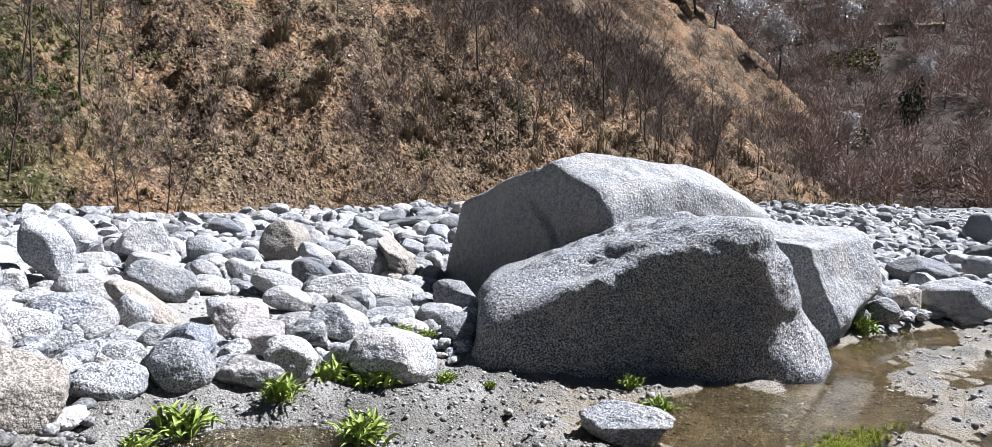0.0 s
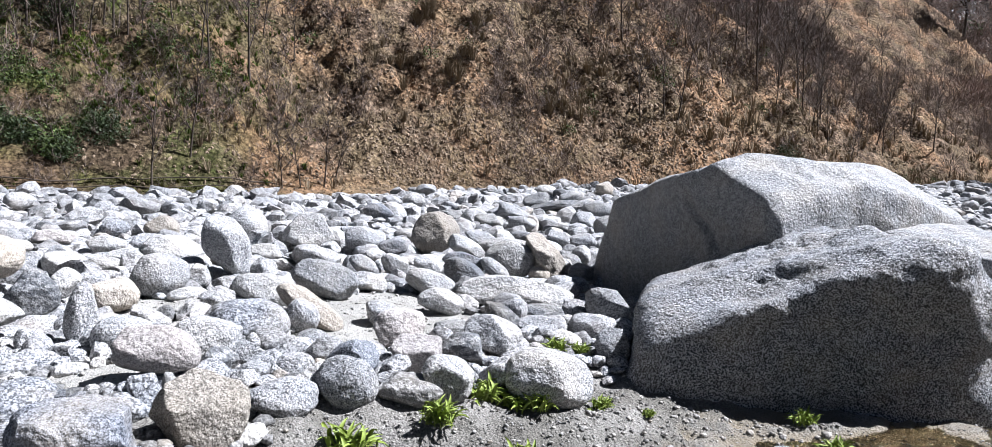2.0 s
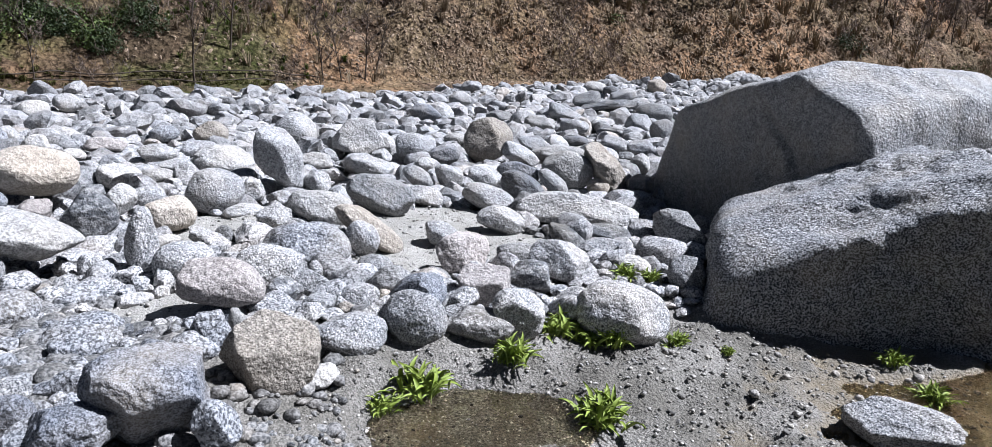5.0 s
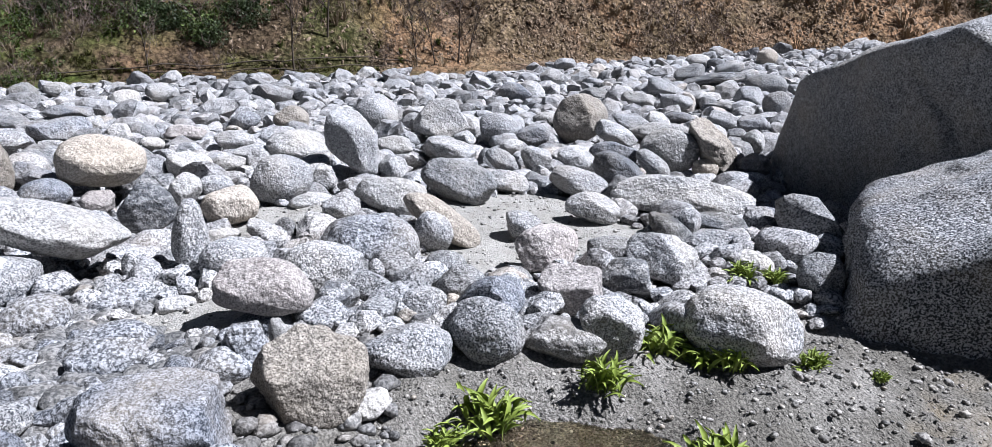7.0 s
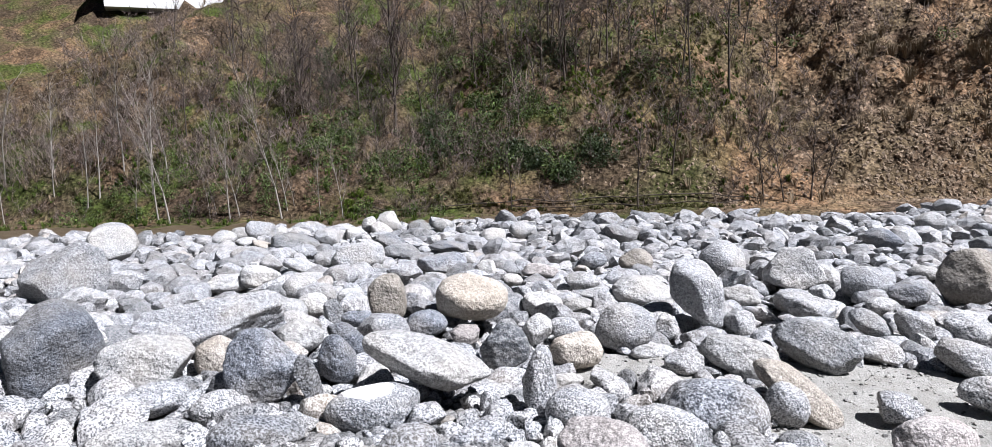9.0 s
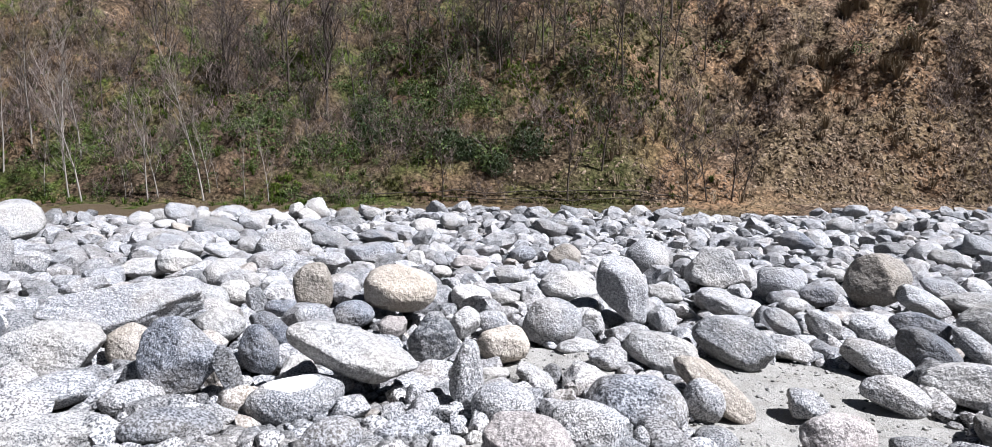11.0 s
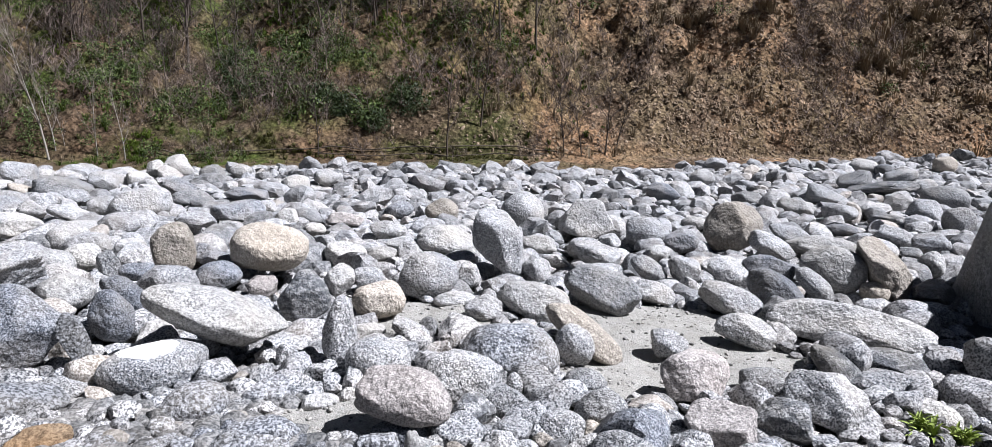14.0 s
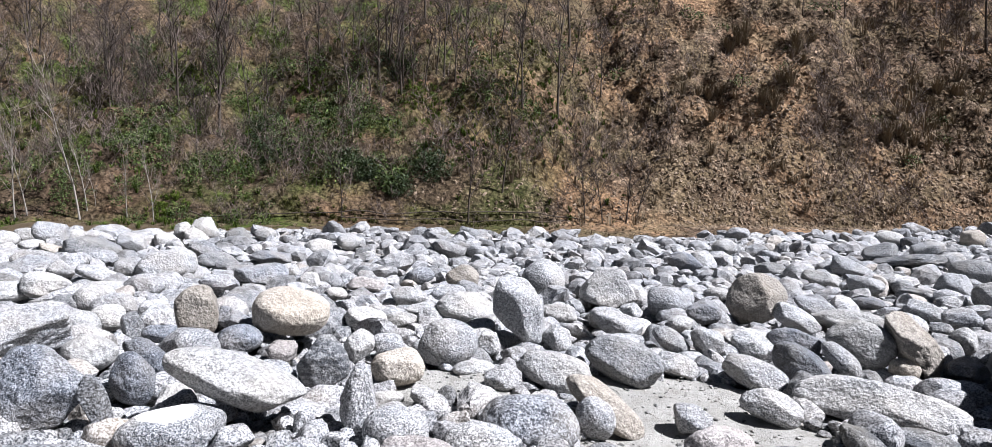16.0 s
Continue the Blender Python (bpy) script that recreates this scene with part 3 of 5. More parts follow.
great_boulder((5.30, 3.85, -0.20), (0.64, -0.77), [((-0.2, 0, 0.6), [
    (-0.62, -0.78, -0.10, 0.98), (-0.95, -0.2, 0.24, 1.68), (-0.36, 0.02, 0.93, 1.02), (0.02, 0.05, 0.99, 0.97), (0.50, -0.1, 0.85, 1.12),
    (0.95, 0, 0.3, 1.7), (0.8, -0.6, 0.1, 0.95), (0.42, -0.72, 0.55, 1.28), (0.22, -0.40, 0.89, 1.09), (0, 1, 0.2, 1.1), (0, 0, -1, 0.9)], 60),
    ((1.45, -0.35, 0.35), [(0.06, -0.12, 0.98, 0.56), (1.0, 0.1, 0.2, 0.93), (0.8, -0.3, -0.55, 0.60), (-0.55, -0.83, -0.1, 0.36),
    (0.75, -0.55, 0.37, 0.60), (0, 1, 0, 0.7), (-1, 0, 0, 0.9), (0, 0, -1, 0.75)], 50)], 8,
    "huge pale granite boulder with a shaded flat side", material=GREAT_PALE, rough=0.32,
    crack=[(-0.94, -0.75, 1.20), (-0.90, -0.77, 1.09), (-0.79, -0.84, 1.00), (-0.70, -0.90, 0.88), (-0.64, -0.93, 0.78), (-0.59, -0.96, 0.62)])

# ---- single boulders on the bar ----
TAKEN = []


def boulder(tone, x, y, z, a, b, c, turn, lean, form, seed):
    size = max(a, c) / math.hypot(x, y)
    v, f = stone_points(6 if size > 0.085 else 5 if size > 0.035 else 4, seed, form)
    material, words = KINDS[tone]
    if tone == "capped":
        v[:, 2] = np.where(v[:, 2] > 0.3, 0.3 + 0.45 * (v[:, 2] - 0.3), v[:, 2]) * 1.3
    ob = new("boulder", mesh_of("boulder", v * (a, b, c), f, material))
    ob.matrix_world = pose(x, y, z, 0, 0, turn) @ pose(0, 0, 0, 0, lean, 0)
    TAKEN.append((x, y, max(a, b), z + c))
    return tagged(ob, f"{words}, {FORMS[form]}", "boulder", "boulders on the bar")


boulder("granite", -6.66, 10.69, 0.40, 0.259, 0.207, 0.192, 32, 19, 1, 4001)
boulder("pale", -7.26, 11.06, 0.33, 0.199, 0.123, 0.119, 33, -1, 0, 4002)
boulder("granite", -6.94, 10.08, 0.36, 0.199, 0.159, 0.154, 35, -1, 1, 2003)
boulder("pale", -6.63, 10.20, 0.29, 0.174, 0.108, 0.082, 33, -1, 0, 4004)
boulder("tan", -5.73, 9.41, 0.30, 0.280, 0.173, 0.074, 31, 24, 0, 1005)
boulder("granite", -5.41, 8.39, 0.34, 0.265, 0.164, 0.136, 33, 7, 1, 7006)
boulder("granite", -5.33, 9.46, 0.37, 0.358, 0.222, 0.152, 29, 4, 1, 4007)
boulder("pale", -6.62, 11.27, 0.31, 0.172, 0.107, 0.101, 30, -1, 0, 7008)
boulder("granite", -6.42, 11.73, 0.33, 0.158, 0.126, 0.116, 29, -1, 1, 3009)
boulder("granite", -5.14, 10.12, 0.36, 0.200, 0.160, 0.145, 27, 14, 2, 6010)
boulder("pale", -5.07, 11.65, 0.38, 0.146, 0.117, 0.147, 24, -1, 2, 3011)
boulder("white", -4.69, 11.62, 0.40, 0.229, 0.183, 0.219, 22, -1, 3, 7012)
boulder("pale", -4.96, 10.76, 0.32, 0.155, 0.124, 0.116, 25, -1, 1, 5013)
boulder("grey", -3.76, 9.30, 0.36, 0.218, 0.174, 0.150, 22, -1, 1, 1014)
boulder("granite", -3.68, 8.02, 0.38, 0.333, 0.207, 0.173, 25, -4, 1, 5015)
boulder("granite", -3.37, 8.75, 0.32, 0.285, 0.176, 0.117, 21, 9, 1, 6016)
boulder("dark", -2.85, 9.18, 0.31, 0.265, 0.165, 0.098, 17, 4, 2, 6017)
boulder("grey", -2.53, 7.84, 0.31, 0.299, 0.185, 0.134, 18, 2, 2, 5018)
boulder("granite", -3.87, 10.85, 0.37, 0.195, 0.156, 0.166, 20, -1, 2, 1019)
boulder("pale", -3.74, 11.76, 0.33, 0.180, 0.144, 0.116, 18, -1, 0, 7020)
boulder("pale", -4.24, 6.73, 0.35, 0.232, 0.144, 0.134, 32, 19, 2, 5021)
boulder("pale", -4.60, 6.63, 0.31, 0.253, 0.157, 0.107, 35, -1, 1, 7022)
boulder("granite", -4.79, 7.87, 0.33, 0.142, 0.114, 0.099, 31, 24, 1, 4023)
boulder("granite", -4.23, 7.64, 0.32, 0.249, 0.154, 0.088, 29, 19, 1, 5024)
boulder("granite", -4.04, 7.93, 0.35, 0.172, 0.138, 0.122, 27, -1, 1, 1025)
boulder("pale", -3.81, 7.10, 0.28, 0.271, 0.168, 0.066, 28, 4, 1, 3026)
boulder("granite", -3.57, 6.35, 0.33, 0.174, 0.139, 0.121, 29, -1, 0, 27)
boulder("granite", -3.30, 6.15, 0.30, 0.191, 0.118, 0.112, 28, -1, 0, 4028)
boulder("dark", -3.28, 4.88, 0.31, 0.206, 0.128, 0.078, 34, -26, 2, 29)
boulder("pale", -3.05, 5.12, 0.35, 0.188, 0.150, 0.145, 31, -1, 0, 6030)
boulder("pale", -2.99, 5.48, 0.35, 0.140, 0.112, 0.110, 29, -1, 0, 3031)
boulder("pale", -2.66, 4.65, 0.31, 0.176, 0.141, 0.123, 30, -1, 1, 1032)
boulder("granite", -2.69, 5.28, 0.33, 0.082, 0.066, 0.123, 27, -1, 2, 2033)
boulder("pale", -2.89, 6.04, 0.29, 0.132, 0.106, 0.093, 26, -1, 1, 1034)
boulder("dark", -2.45, 5.22, 0.28, 0.134, 0.107, 0.095, 25, -1, 1, 2035)
boulder("tan", -2.31, 5.54, 0.39, 0.167, 0.134, 0.226, 23, -1, 1, 2036)
boulder("granite", -2.31, 6.36, 0.28, 0.145, 0.116, 0.104, 20, -1, 1, 37)
boulder("dark", -2.00, 5.65, 0.29, 0.228, 0.141, 0.079, 19, 24, 2, 4038)
boulder("dark", -1.87, 5.26, 0.26, 0.169, 0.136, 0.115, 20, -1, 0, 2039)
boulder("tan", -1.56, 5.54, 0.42, 0.304, 0.243, 0.195, 16, 6, 0, 7040)
boulder("pink", -1.49, 5.04, 0.22, 0.116, 0.093, 0.093, 17, -1, 2, 6041)
boulder("pale", -2.46, 10.16, 0.32, 0.201, 0.161, 0.146, 14, -1, 1, 1042)
boulder("pale", -2.00, 7.80, 0.26, 0.128, 0.102, 0.106, 14, -1, 1, 1043)
boulder("granite", -2.38, 8.37, 0.28, 0.121, 0.097, 0.091, 16, -1, 2, 7044)
boulder("dark", -2.30, 3.56, 0.41, 0.222, 0.177, 0.260, 33, -1, 2, 1045)
boulder("grey", -2.03, 3.60, 0.34, 0.067, 0.067, 0.182, 30, -21, 2, 5046)
boulder("dark", -2.08, 4.07, 0.32, 0.124, 0.124, 0.173, 27, -13, 0, 5047)
boulder("dark", -2.09, 4.32, 0.35, 0.096, 0.096, 0.213, 26, -37, 0, 5048)
boulder("pale", -1.36, 3.77, 0.43, 0.395, 0.245, 0.130, 20, 22, 0, 2049)
boulder("capped", -1.58, 3.46, 0.26, 0.263, 0.163, 0.148, 25, -1, 0, 50)
boulder("white", -1.81, 4.02, 0.23, 0.112, 0.090, 0.090, 24, -1, 2, 1051)
boulder("grey", -2.07, 3.08, 0.24, 0.244, 0.151, 0.085, 34, 9, 0, 7052)
boulder("granite", -1.96, 3.31, 0.21, 0.171, 0.106, 0.054, 31, 4, 1, 53)
boulder("rust", -1.76, 2.76, 0.20, 0.137, 0.085, 0.075, 33, -1, 0, 5054)
boulder("grey", -2.05, 2.85, 0.20, 0.065, 0.052, 0.042, 36, -1, 0, 55)
boulder("grey", -1.26, 3.14, 0.20, 0.155, 0.124, 0.097, 22, -1, 0, 5056)
boulder("grey", -0.98, 3.36, 0.17, 0.140, 0.087, 0.059, 16, -1, 2, 2057)
boulder("grey", -0.86, 2.90, 0.16, 0.155, 0.096, 0.073, 17, 4, 1, 3058)
boulder("granite", -0.98, 3.73, 0.19, 0.063, 0.050, 0.088, 15, -1, 1, 1059)
boulder("granite", -0.85, 3.46, 0.16, 0.105, 0.065, 0.050, 14, 14, 1, 60)
boulder("pale", -2.00, 3.73, 0.22, 0.045, 0.036, 0.054, 28, -1, 0, 1061)
boulder("banded", -1.08, 4.60, 0.29, 0.175, 0.140, 0.186, 13, -1, 1, 2062)
boulder("grey", -0.83, 8.64, 0.21, 0.173, 0.138, 0.109, 5, -1, 0, 2063)
boulder("tan", -0.31, 8.45, 0.23, 0.207, 0.166, 0.153, 2, -1, 1, 1064)
boulder("pale", -0.20, 6.54, 0.23, 0.287, 0.230, 0.171, 2, 4, 2, 9065)
boulder("granite", 0.28, 5.96, 0.36, 0.205, 0.180, 0.335, -3, -22, 1, 12066)
boulder("granite", 0.65, 8.12, 0.27, 0.251, 0.201, 0.245, -5, -1, 0, 4067)
boulder("pale", 1.35, 7.81, 0.22, 0.320, 0.256, 0.242, -10, -1, 2, 6068)
boulder("granite", 1.96, 7.54, 0.14, 0.214, 0.171, 0.173, -15, -1, 0, 5069)
boulder("pale", 0.70, 6.93, 0.13, 0.203, 0.126, 0.100, -6, -1, 1, 70)
boulder("granite", 0.60, 5.92, 0.14, 0.126, 0.100, 0.116, -6, -1, 2, 3071)
boulder("granite", 1.22, 6.50, 0.13, 0.251, 0.156, 0.117, -11, 19, 1, 6072)
boulder("granite", 1.51, 7.26, 0.09, 0.120, 0.096, 0.093, -12, -1, 1, 5073)
boulder("granite", -0.29, 5.24, 0.25, 0.232, 0.185, 0.194, 3, -1, 0, 2074)
boulder("tan", -0.60, 4.73, 0.21, 0.184, 0.147, 0.135, 7, -6, 1, 7075)
boulder("granite", -0.77, 5.44, 0.19, 0.120, 0.096, 0.090, 8, -1, 1, 3076)
boulder("pale", -0.96, 5.23, 0.23, 0.116, 0.093, 0.122, 10, -1, 2, 5077)
boulder("pale", -1.05, 6.04, 0.24, 0.188, 0.117, 0.110, 10, 14, 2, 6078)
boulder("granite", -0.82, 7.27, 0.21, 0.192, 0.119, 0.106, 6, -1, 1, 4079)
boulder("pink", -1.36, 7.79, 0.23, 0.212, 0.132, 0.091, 10, -1, 2, 3080)
boulder("pale", -1.60, 7.35, 0.21, 0.120, 0.096, 0.073, 12, -1, 0, 2081)
boulder("granite", -2.20, 11.05, 0.31, 0.199, 0.159, 0.139, 11, -1, 1, 5082)
boulder("granite", 0.02, 5.63, 0.16, 0.104, 0.083, 0.105, -0, 14, 2, 83)
boulder("grey", 0.22, 5.47, 0.12, 0.111, 0.089, 0.069, -2, -1, 1, 6084)
boulder("pale", -0.09, 5.01, 0.13, 0.158, 0.098, 0.067, 1, -1, 0, 85)
boulder("pale", -0.79, 6.37, 0.17, 0.152, 0.094, 0.069, 7, -1, 1, 7086)
boulder("pale", -0.64, 6.78, 0.17, 0.161, 0.100, 0.080, 5, -1, 1, 4087)
boulder("granite", 0.99, 14.57, 0.16, 0.210, 0.168, 0.131, -4, -1, 2, 4088)
boulder("granite", 1.02, 5.11, 0.18, 0.294, 0.182, 0.159, -11, 19, 1, 4089)
boulder("pale", 0.49, 4.80, 0.18, 0.277, 0.172, 0.140, -6, 16, 1, 1090)
boulder("granite", -0.70, 3.81, 0.30, 0.100, 0.100, 0.223, 10, 7, 1, 4091)
boulder("granite", -0.47, 3.63, 0.20, 0.178, 0.142, 0.140, 7, -1, 0, 5092)
boulder("pink", -0.27, 2.97, 0.30, 0.220, 0.136, 0.128, 5, 12, 1, 19093)
boulder("granite", -0.01, 3.31, 0.21, 0.201, 0.160, 0.171, 0, 9, 1, 6094)
boulder("grey", 0.25, 3.80, 0.19, 0.282, 0.226, 0.167, -4, 7, 0, 3095)
boulder("granite", 0.65, 4.00, 0.15, 0.117, 0.117, 0.142, -9, -11, 0, 4096)
boulder("tan", 0.73, 4.15, 0.18, 0.288, 0.179, 0.092, -10, 37, 0, 7097)
boulder("granite", 0.25, 3.39, 0.14, 0.048, 0.039, 0.097, -4, -1, 0, 2098)
boulder("granite", 0.65, 3.58, 0.10, 0.116, 0.092, 0.071, -10, 9, 0, 2099)
boulder("granite", 0.65, 3.15, 0.13, 0.129, 0.104, 0.113, -12, -1, 0, 2100)
boulder("granite", 0.44, 3.02, 0.11, 0.116, 0.093, 0.089, -8, -1, 0, 3101)
boulder("granite", 0.27, 3.09, 0.13, 0.127, 0.079, 0.061, -5, -26, 1, 3102)
boulder("granite", -0.03, 2.95, 0.14, 0.124, 0.099, 0.092, 1, -1, 1, 103)
boulder("granite", -0.35, 4.28, 0.15, 0.136, 0.084, 0.061, 5, 27, 2, 4104)
boulder("granite", 0.12, 4.72, 0.15, 0.132, 0.105, 0.101, -2, -1, 2, 2105)
boulder("white", -0.71, 3.27, 0.14, 0.093, 0.058, 0.044, 12, -1, 0, 1106)
boulder("granite", -0.59, 3.37, 0.13, 0.048, 0.038, 0.042, 10, -1, 0, 6107)
boulder("white", -0.62, 4.32, 0.14, 0.113, 0.070, 0.050, 8, -1, 2, 3108)
boulder("tan", 2.89, 7.44, 0.20, 0.313, 0.251, 0.294, -21, -1, 1, 3109)
boulder("granite", 3.18, 7.10, 0.07, 0.248, 0.154, 0.116, -24, 29, 2, 4110)
boulder("pale", 3.78, 7.21, 0.03, 0.372, 0.230, 0.135, -28, 4, 1, 1111)
boulder("pale", 3.27, 6.00, 0.10, 0.283, 0.227, 0.222, -29, -1, 0, 5112)
boulder("tan", 3.62, 5.82, 0.14, 0.334, 0.207, 0.165, -32, 41, 2, 1113)
boulder("tan", 3.50, 5.72, -0.03, 0.123, 0.098, 0.096, -32, -1, 0, 3114)
boulder("dark", 2.84, 6.35, 0.04, 0.246, 0.153, 0.115, -24, 7, 1, 7115)
boulder("dark", 2.45, 5.33, 0.10, 0.248, 0.154, 0.138, -25, 29, 0, 7116)
boulder("granite", 2.94, 5.65, 0.05, 0.210, 0.130, 0.092, -28, 41, 0, 1117)
boulder("granite", 2.31, 6.06, 0.06, 0.163, 0.130, 0.111, -21, 14, 0, 2118)
boulder("granite", 1.94, 6.05, 0.09, 0.145, 0.116, 0.141, -18, -1, 2, 1119)
boulder("granite", 1.63, 6.08, 0.09, 0.185, 0.115, 0.094, -15, 31, 0, 7120)
boulder("pale", 1.93, 6.89, 0.05, 0.127, 0.101, 0.088, -16, -1, 0, 2121)
boulder("dark", 2.30, 7.35, 0.06, 0.196, 0.121, 0.107, -17, -1, 1, 5122)
boulder("pale", 2.90, 8.79, 0.01, 0.161, 0.100, 0.088, -18, -1, 0, 123)
boulder("granite", 3.77, 7.92, 0.01, 0.269, 0.167, 0.129, -26, 19, 1, 7124)
boulder("granite", 1.47, 5.40, 0.07, 0.201, 0.124, 0.098, -15, 9, 1, 1125)
boulder("granite", 2.03, 5.13, 0.08, 0.258, 0.160, 0.116, -22, 19, 0, 1126)
boulder("dark", 3.14, 11.11, 0.07, 0.282, 0.175, 0.161, -16, 14, 1, 6127)
boulder("granite", 5.76, 16.14, 0.05, 0.262, 0.162, 0.145, -20, -1, 1, 5128)
boulder("granite", 4.55, 13.46, 0.05, 0.243, 0.195, 0.170, -19, -1, 0, 3129)
boulder("granite", 4.47, 11.03, -0.00, 0.241, 0.149, 0.120, -22, -1, 1, 4130)
boulder("pale", 4.84, 10.05, 0.00, 0.293, 0.182, 0.127, -26, 9, 1, 4131)
boulder("granite", 5.71, 10.93, 0.04, 0.318, 0.197, 0.158, -28, 19, 2, 4132)
boulder("granite", 7.05, 12.53, 0.09, 0.295, 0.236, 0.216, -29, -1, 2, 133)
boulder("pale", 8.74, 15.18, 0.07, 0.316, 0.253, 0.192, -30, -1, 0, 2134)
boulder("dark", 8.92, 14.72, 0.04, 0.200, 0.160, 0.160, -31, -1, 0, 5135)
boulder("banded", 7.20, 12.01, 0.03, 0.633, 0.392, 0.136, -31, -9, 2, 1136)
boulder("granite", 8.47, 13.43, 0.06, 0.316, 0.196, 0.170, -32, -16, 1, 4137)
boulder("tan", 10.64, 15.29, 0.10, 0.249, 0.199, 0.221, -35, -1, 0, 2138)
boulder("granite", 8.11, 12.19, 0.03, 0.244, 0.195, 0.155, -34, -1, 1, 6139)
boulder("granite", 7.30, 10.41, 0.08, 0.342, 0.273, 0.208, -35, -1, 0, 5140)
boulder("banded", 5.71, 9.18, -0.03, 0.269, 0.167, 0.099, -32, -1, 2, 2141)
boulder("dark", 4.73, 8.63, -0.05, 0.206, 0.128, 0.077, -29, -1, 2, 6142)
boulder("granite", 6.35, 9.44, 0.05, 0.233, 0.186, 0.181, -34, -1, 1, 2143)
boulder("grey", 5.12, 7.41, 0.01, 0.198, 0.158, 0.143, -35, -1, 2, 4144)
boulder("granite", 5.63, 8.44, -0.01, 0.155, 0.124, 0.108, -34, -1, 1, 2145)
boulder("granite", 5.07, 7.98, -0.01, 0.220, 0.136, 0.117, -33, 14, 1, 1146)
boulder("white", 4.56, 6.55, 0.01, 0.109, 0.109, 0.134, -35, -21, 0, 3147)
boulder("granite", 4.75, 7.17, -0.04, 0.106, 0.085, 0.086, -34, -1, 1, 6148)
boulder("dark", 4.00, 5.70, -0.02, 0.165, 0.132, 0.110, -35, -1, 2, 149)
boulder("granite", 6.25, 8.59, 0.07, 0.197, 0.157, 0.190, -36, -1, 1, 1150)
boulder("granite", 5.19, 9.51, 0.02, 0.243, 0.151, 0.139, -29, -1, 1, 151)
boulder("pale", 5.79, 9.97, 0.00, 0.182, 0.146, 0.127, -30, -1, 1, 3152)
boulder("pale", 2.62, 4.54, 0.08, 0.529, 0.215, 0.165, -30, 2, 1, 12153)
boulder("granite", 1.88, 4.48, 0.07, 0.202, 0.125, 0.108, -23, 11, 1, 1154)
boulder("granite", 1.27, 4.16, 0.09, 0.129, 0.103, 0.093, -17, 9, 2, 6155)
boulder("pink", 1.23, 3.54, 0.13, 0.181, 0.145, 0.156, -19, -1, 2, 156)
boulder("granite", 1.72, 3.64, 0.05, 0.197, 0.122, 0.080, -25, -1, 1, 7157)
boulder("granite", 1.85, 3.34, 0.09, 0.211, 0.169, 0.151, -29, 9, 1, 2158)
boulder("banded", 1.54, 3.14, 0.08, 0.139, 0.111, 0.112, -26, -1, 1, 5159)
boulder("tan", 1.57, 3.55, 0.03, 0.085, 0.052, 0.046, -24, 19, 0, 2160)
boulder("banded", 2.14, 3.74, 0.08, 0.206, 0.128, 0.078, -30, 39, 0, 1161)
boulder("banded", 2.57, 3.97, 0.02, 0.233, 0.145, 0.091, -33, 2, 3, 1162)
boulder("granite", 3.64, 5.14, -0.04, 0.140, 0.112, 0.090, -36, -1, 1, 1163)
boulder("pale", 2.45, 3.35, 0.01, 0.135, 0.084, 0.053, -36, 19, 1, 3164)
boulder("granite", -3.31, 4.51, 0.43, 0.534, 0.331, 0.200, 36, -6, 2, 7165)
boulder("pale", -3.14, 3.62, 0.40, 0.287, 0.229, 0.211, 40, -0, 2, 4166)
boulder("tan", -2.92, 4.01, 0.34, 0.145, 0.116, 0.143, 36, -0, 0, 4167)
boulder("granite", -2.88, 3.31, 0.29, 0.212, 0.132, 0.096, 41, -5, 0, 6168)
boulder("granite", -2.45, 3.34, 0.27, 0.170, 0.106, 0.094, 36, -0, 0, 6169)
boulder("pale", -2.48, 2.76, 0.29, 0.278, 0.172, 0.127, 41, -0, 1, 2170)
boulder("pale", -7.66, 8.49, 0.50, 0.325, 0.260, 0.282, 42, -0, 2, 2171)
boulder("tan", -0.08, 2.36, 0.18, 0.213, 0.171, 0.175, 3, 25, 2, 18002)
boulder("granite", 0.31, 2.61, 0.09, 0.193, 0.154, 0.113, -6, 1, 1, 4173)
boulder("granite", 0.67, 2.67, 0.11, 0.173, 0.139, 0.154, -13, 1, 0, 3174)
boulder("banded", 1.01, 2.63, 0.04, 0.200, 0.124, 0.089, -20, 7, 1, 3175)
boulder("pink", 1.16, 2.95, 0.12, 0.163, 0.130, 0.139, -20, 1, 2, 5176)
boulder("granite", 1.23, 2.61, 0.08, 0.155, 0.124, 0.148, -24, 11, 1, 5177)
boulder("granite", 1.86, 2.54, 0.04, 0.275, 0.220, 0.178, -35, 5, 0, 3178)
boulder("grey", -0.42, 2.57, 0.15, 0.119, 0.095, 0.072, 10, 1, 1, 179)
boulder("white", 0.12, 2.32, 0.04, 0.092, 0.072, 0.048, -2, -9, 2, 6180)
boulder("grey", -0.86, 2.69, 0.17, 0.149, 0.093, 0.080, 18, 1, 1, 6181)
boulder("pale", -1.10, 2.73, 0.14, 0.099, 0.061, 0.030, 22, 1, 1, 6182)
# Dark tone of the next two paints in shade beside the great boulders.
boulder("dark", 3.37, 4.00, -0.04, 0.207, 0.128, 0.070, -39, 1, 1, 6183)
boulder("dark", 3.05, 4.11, -0.01, 0.136, 0.108, 0.084, -36, 1, 1, 2184)
boulder("granite", 2.59, 2.93, 0.05, 0.123, 0.123, 0.139, -40, -14, 1, 1185)
boulder("grey", -0.34, 2.64, 0.18, 0.102, 0.082, 0.112, 8, 1, 2, 6186)
boulder("white", -0.21, 2.75, 0.16, 0.045, 0.036, 0.090, 5, 1, 2, 6187)
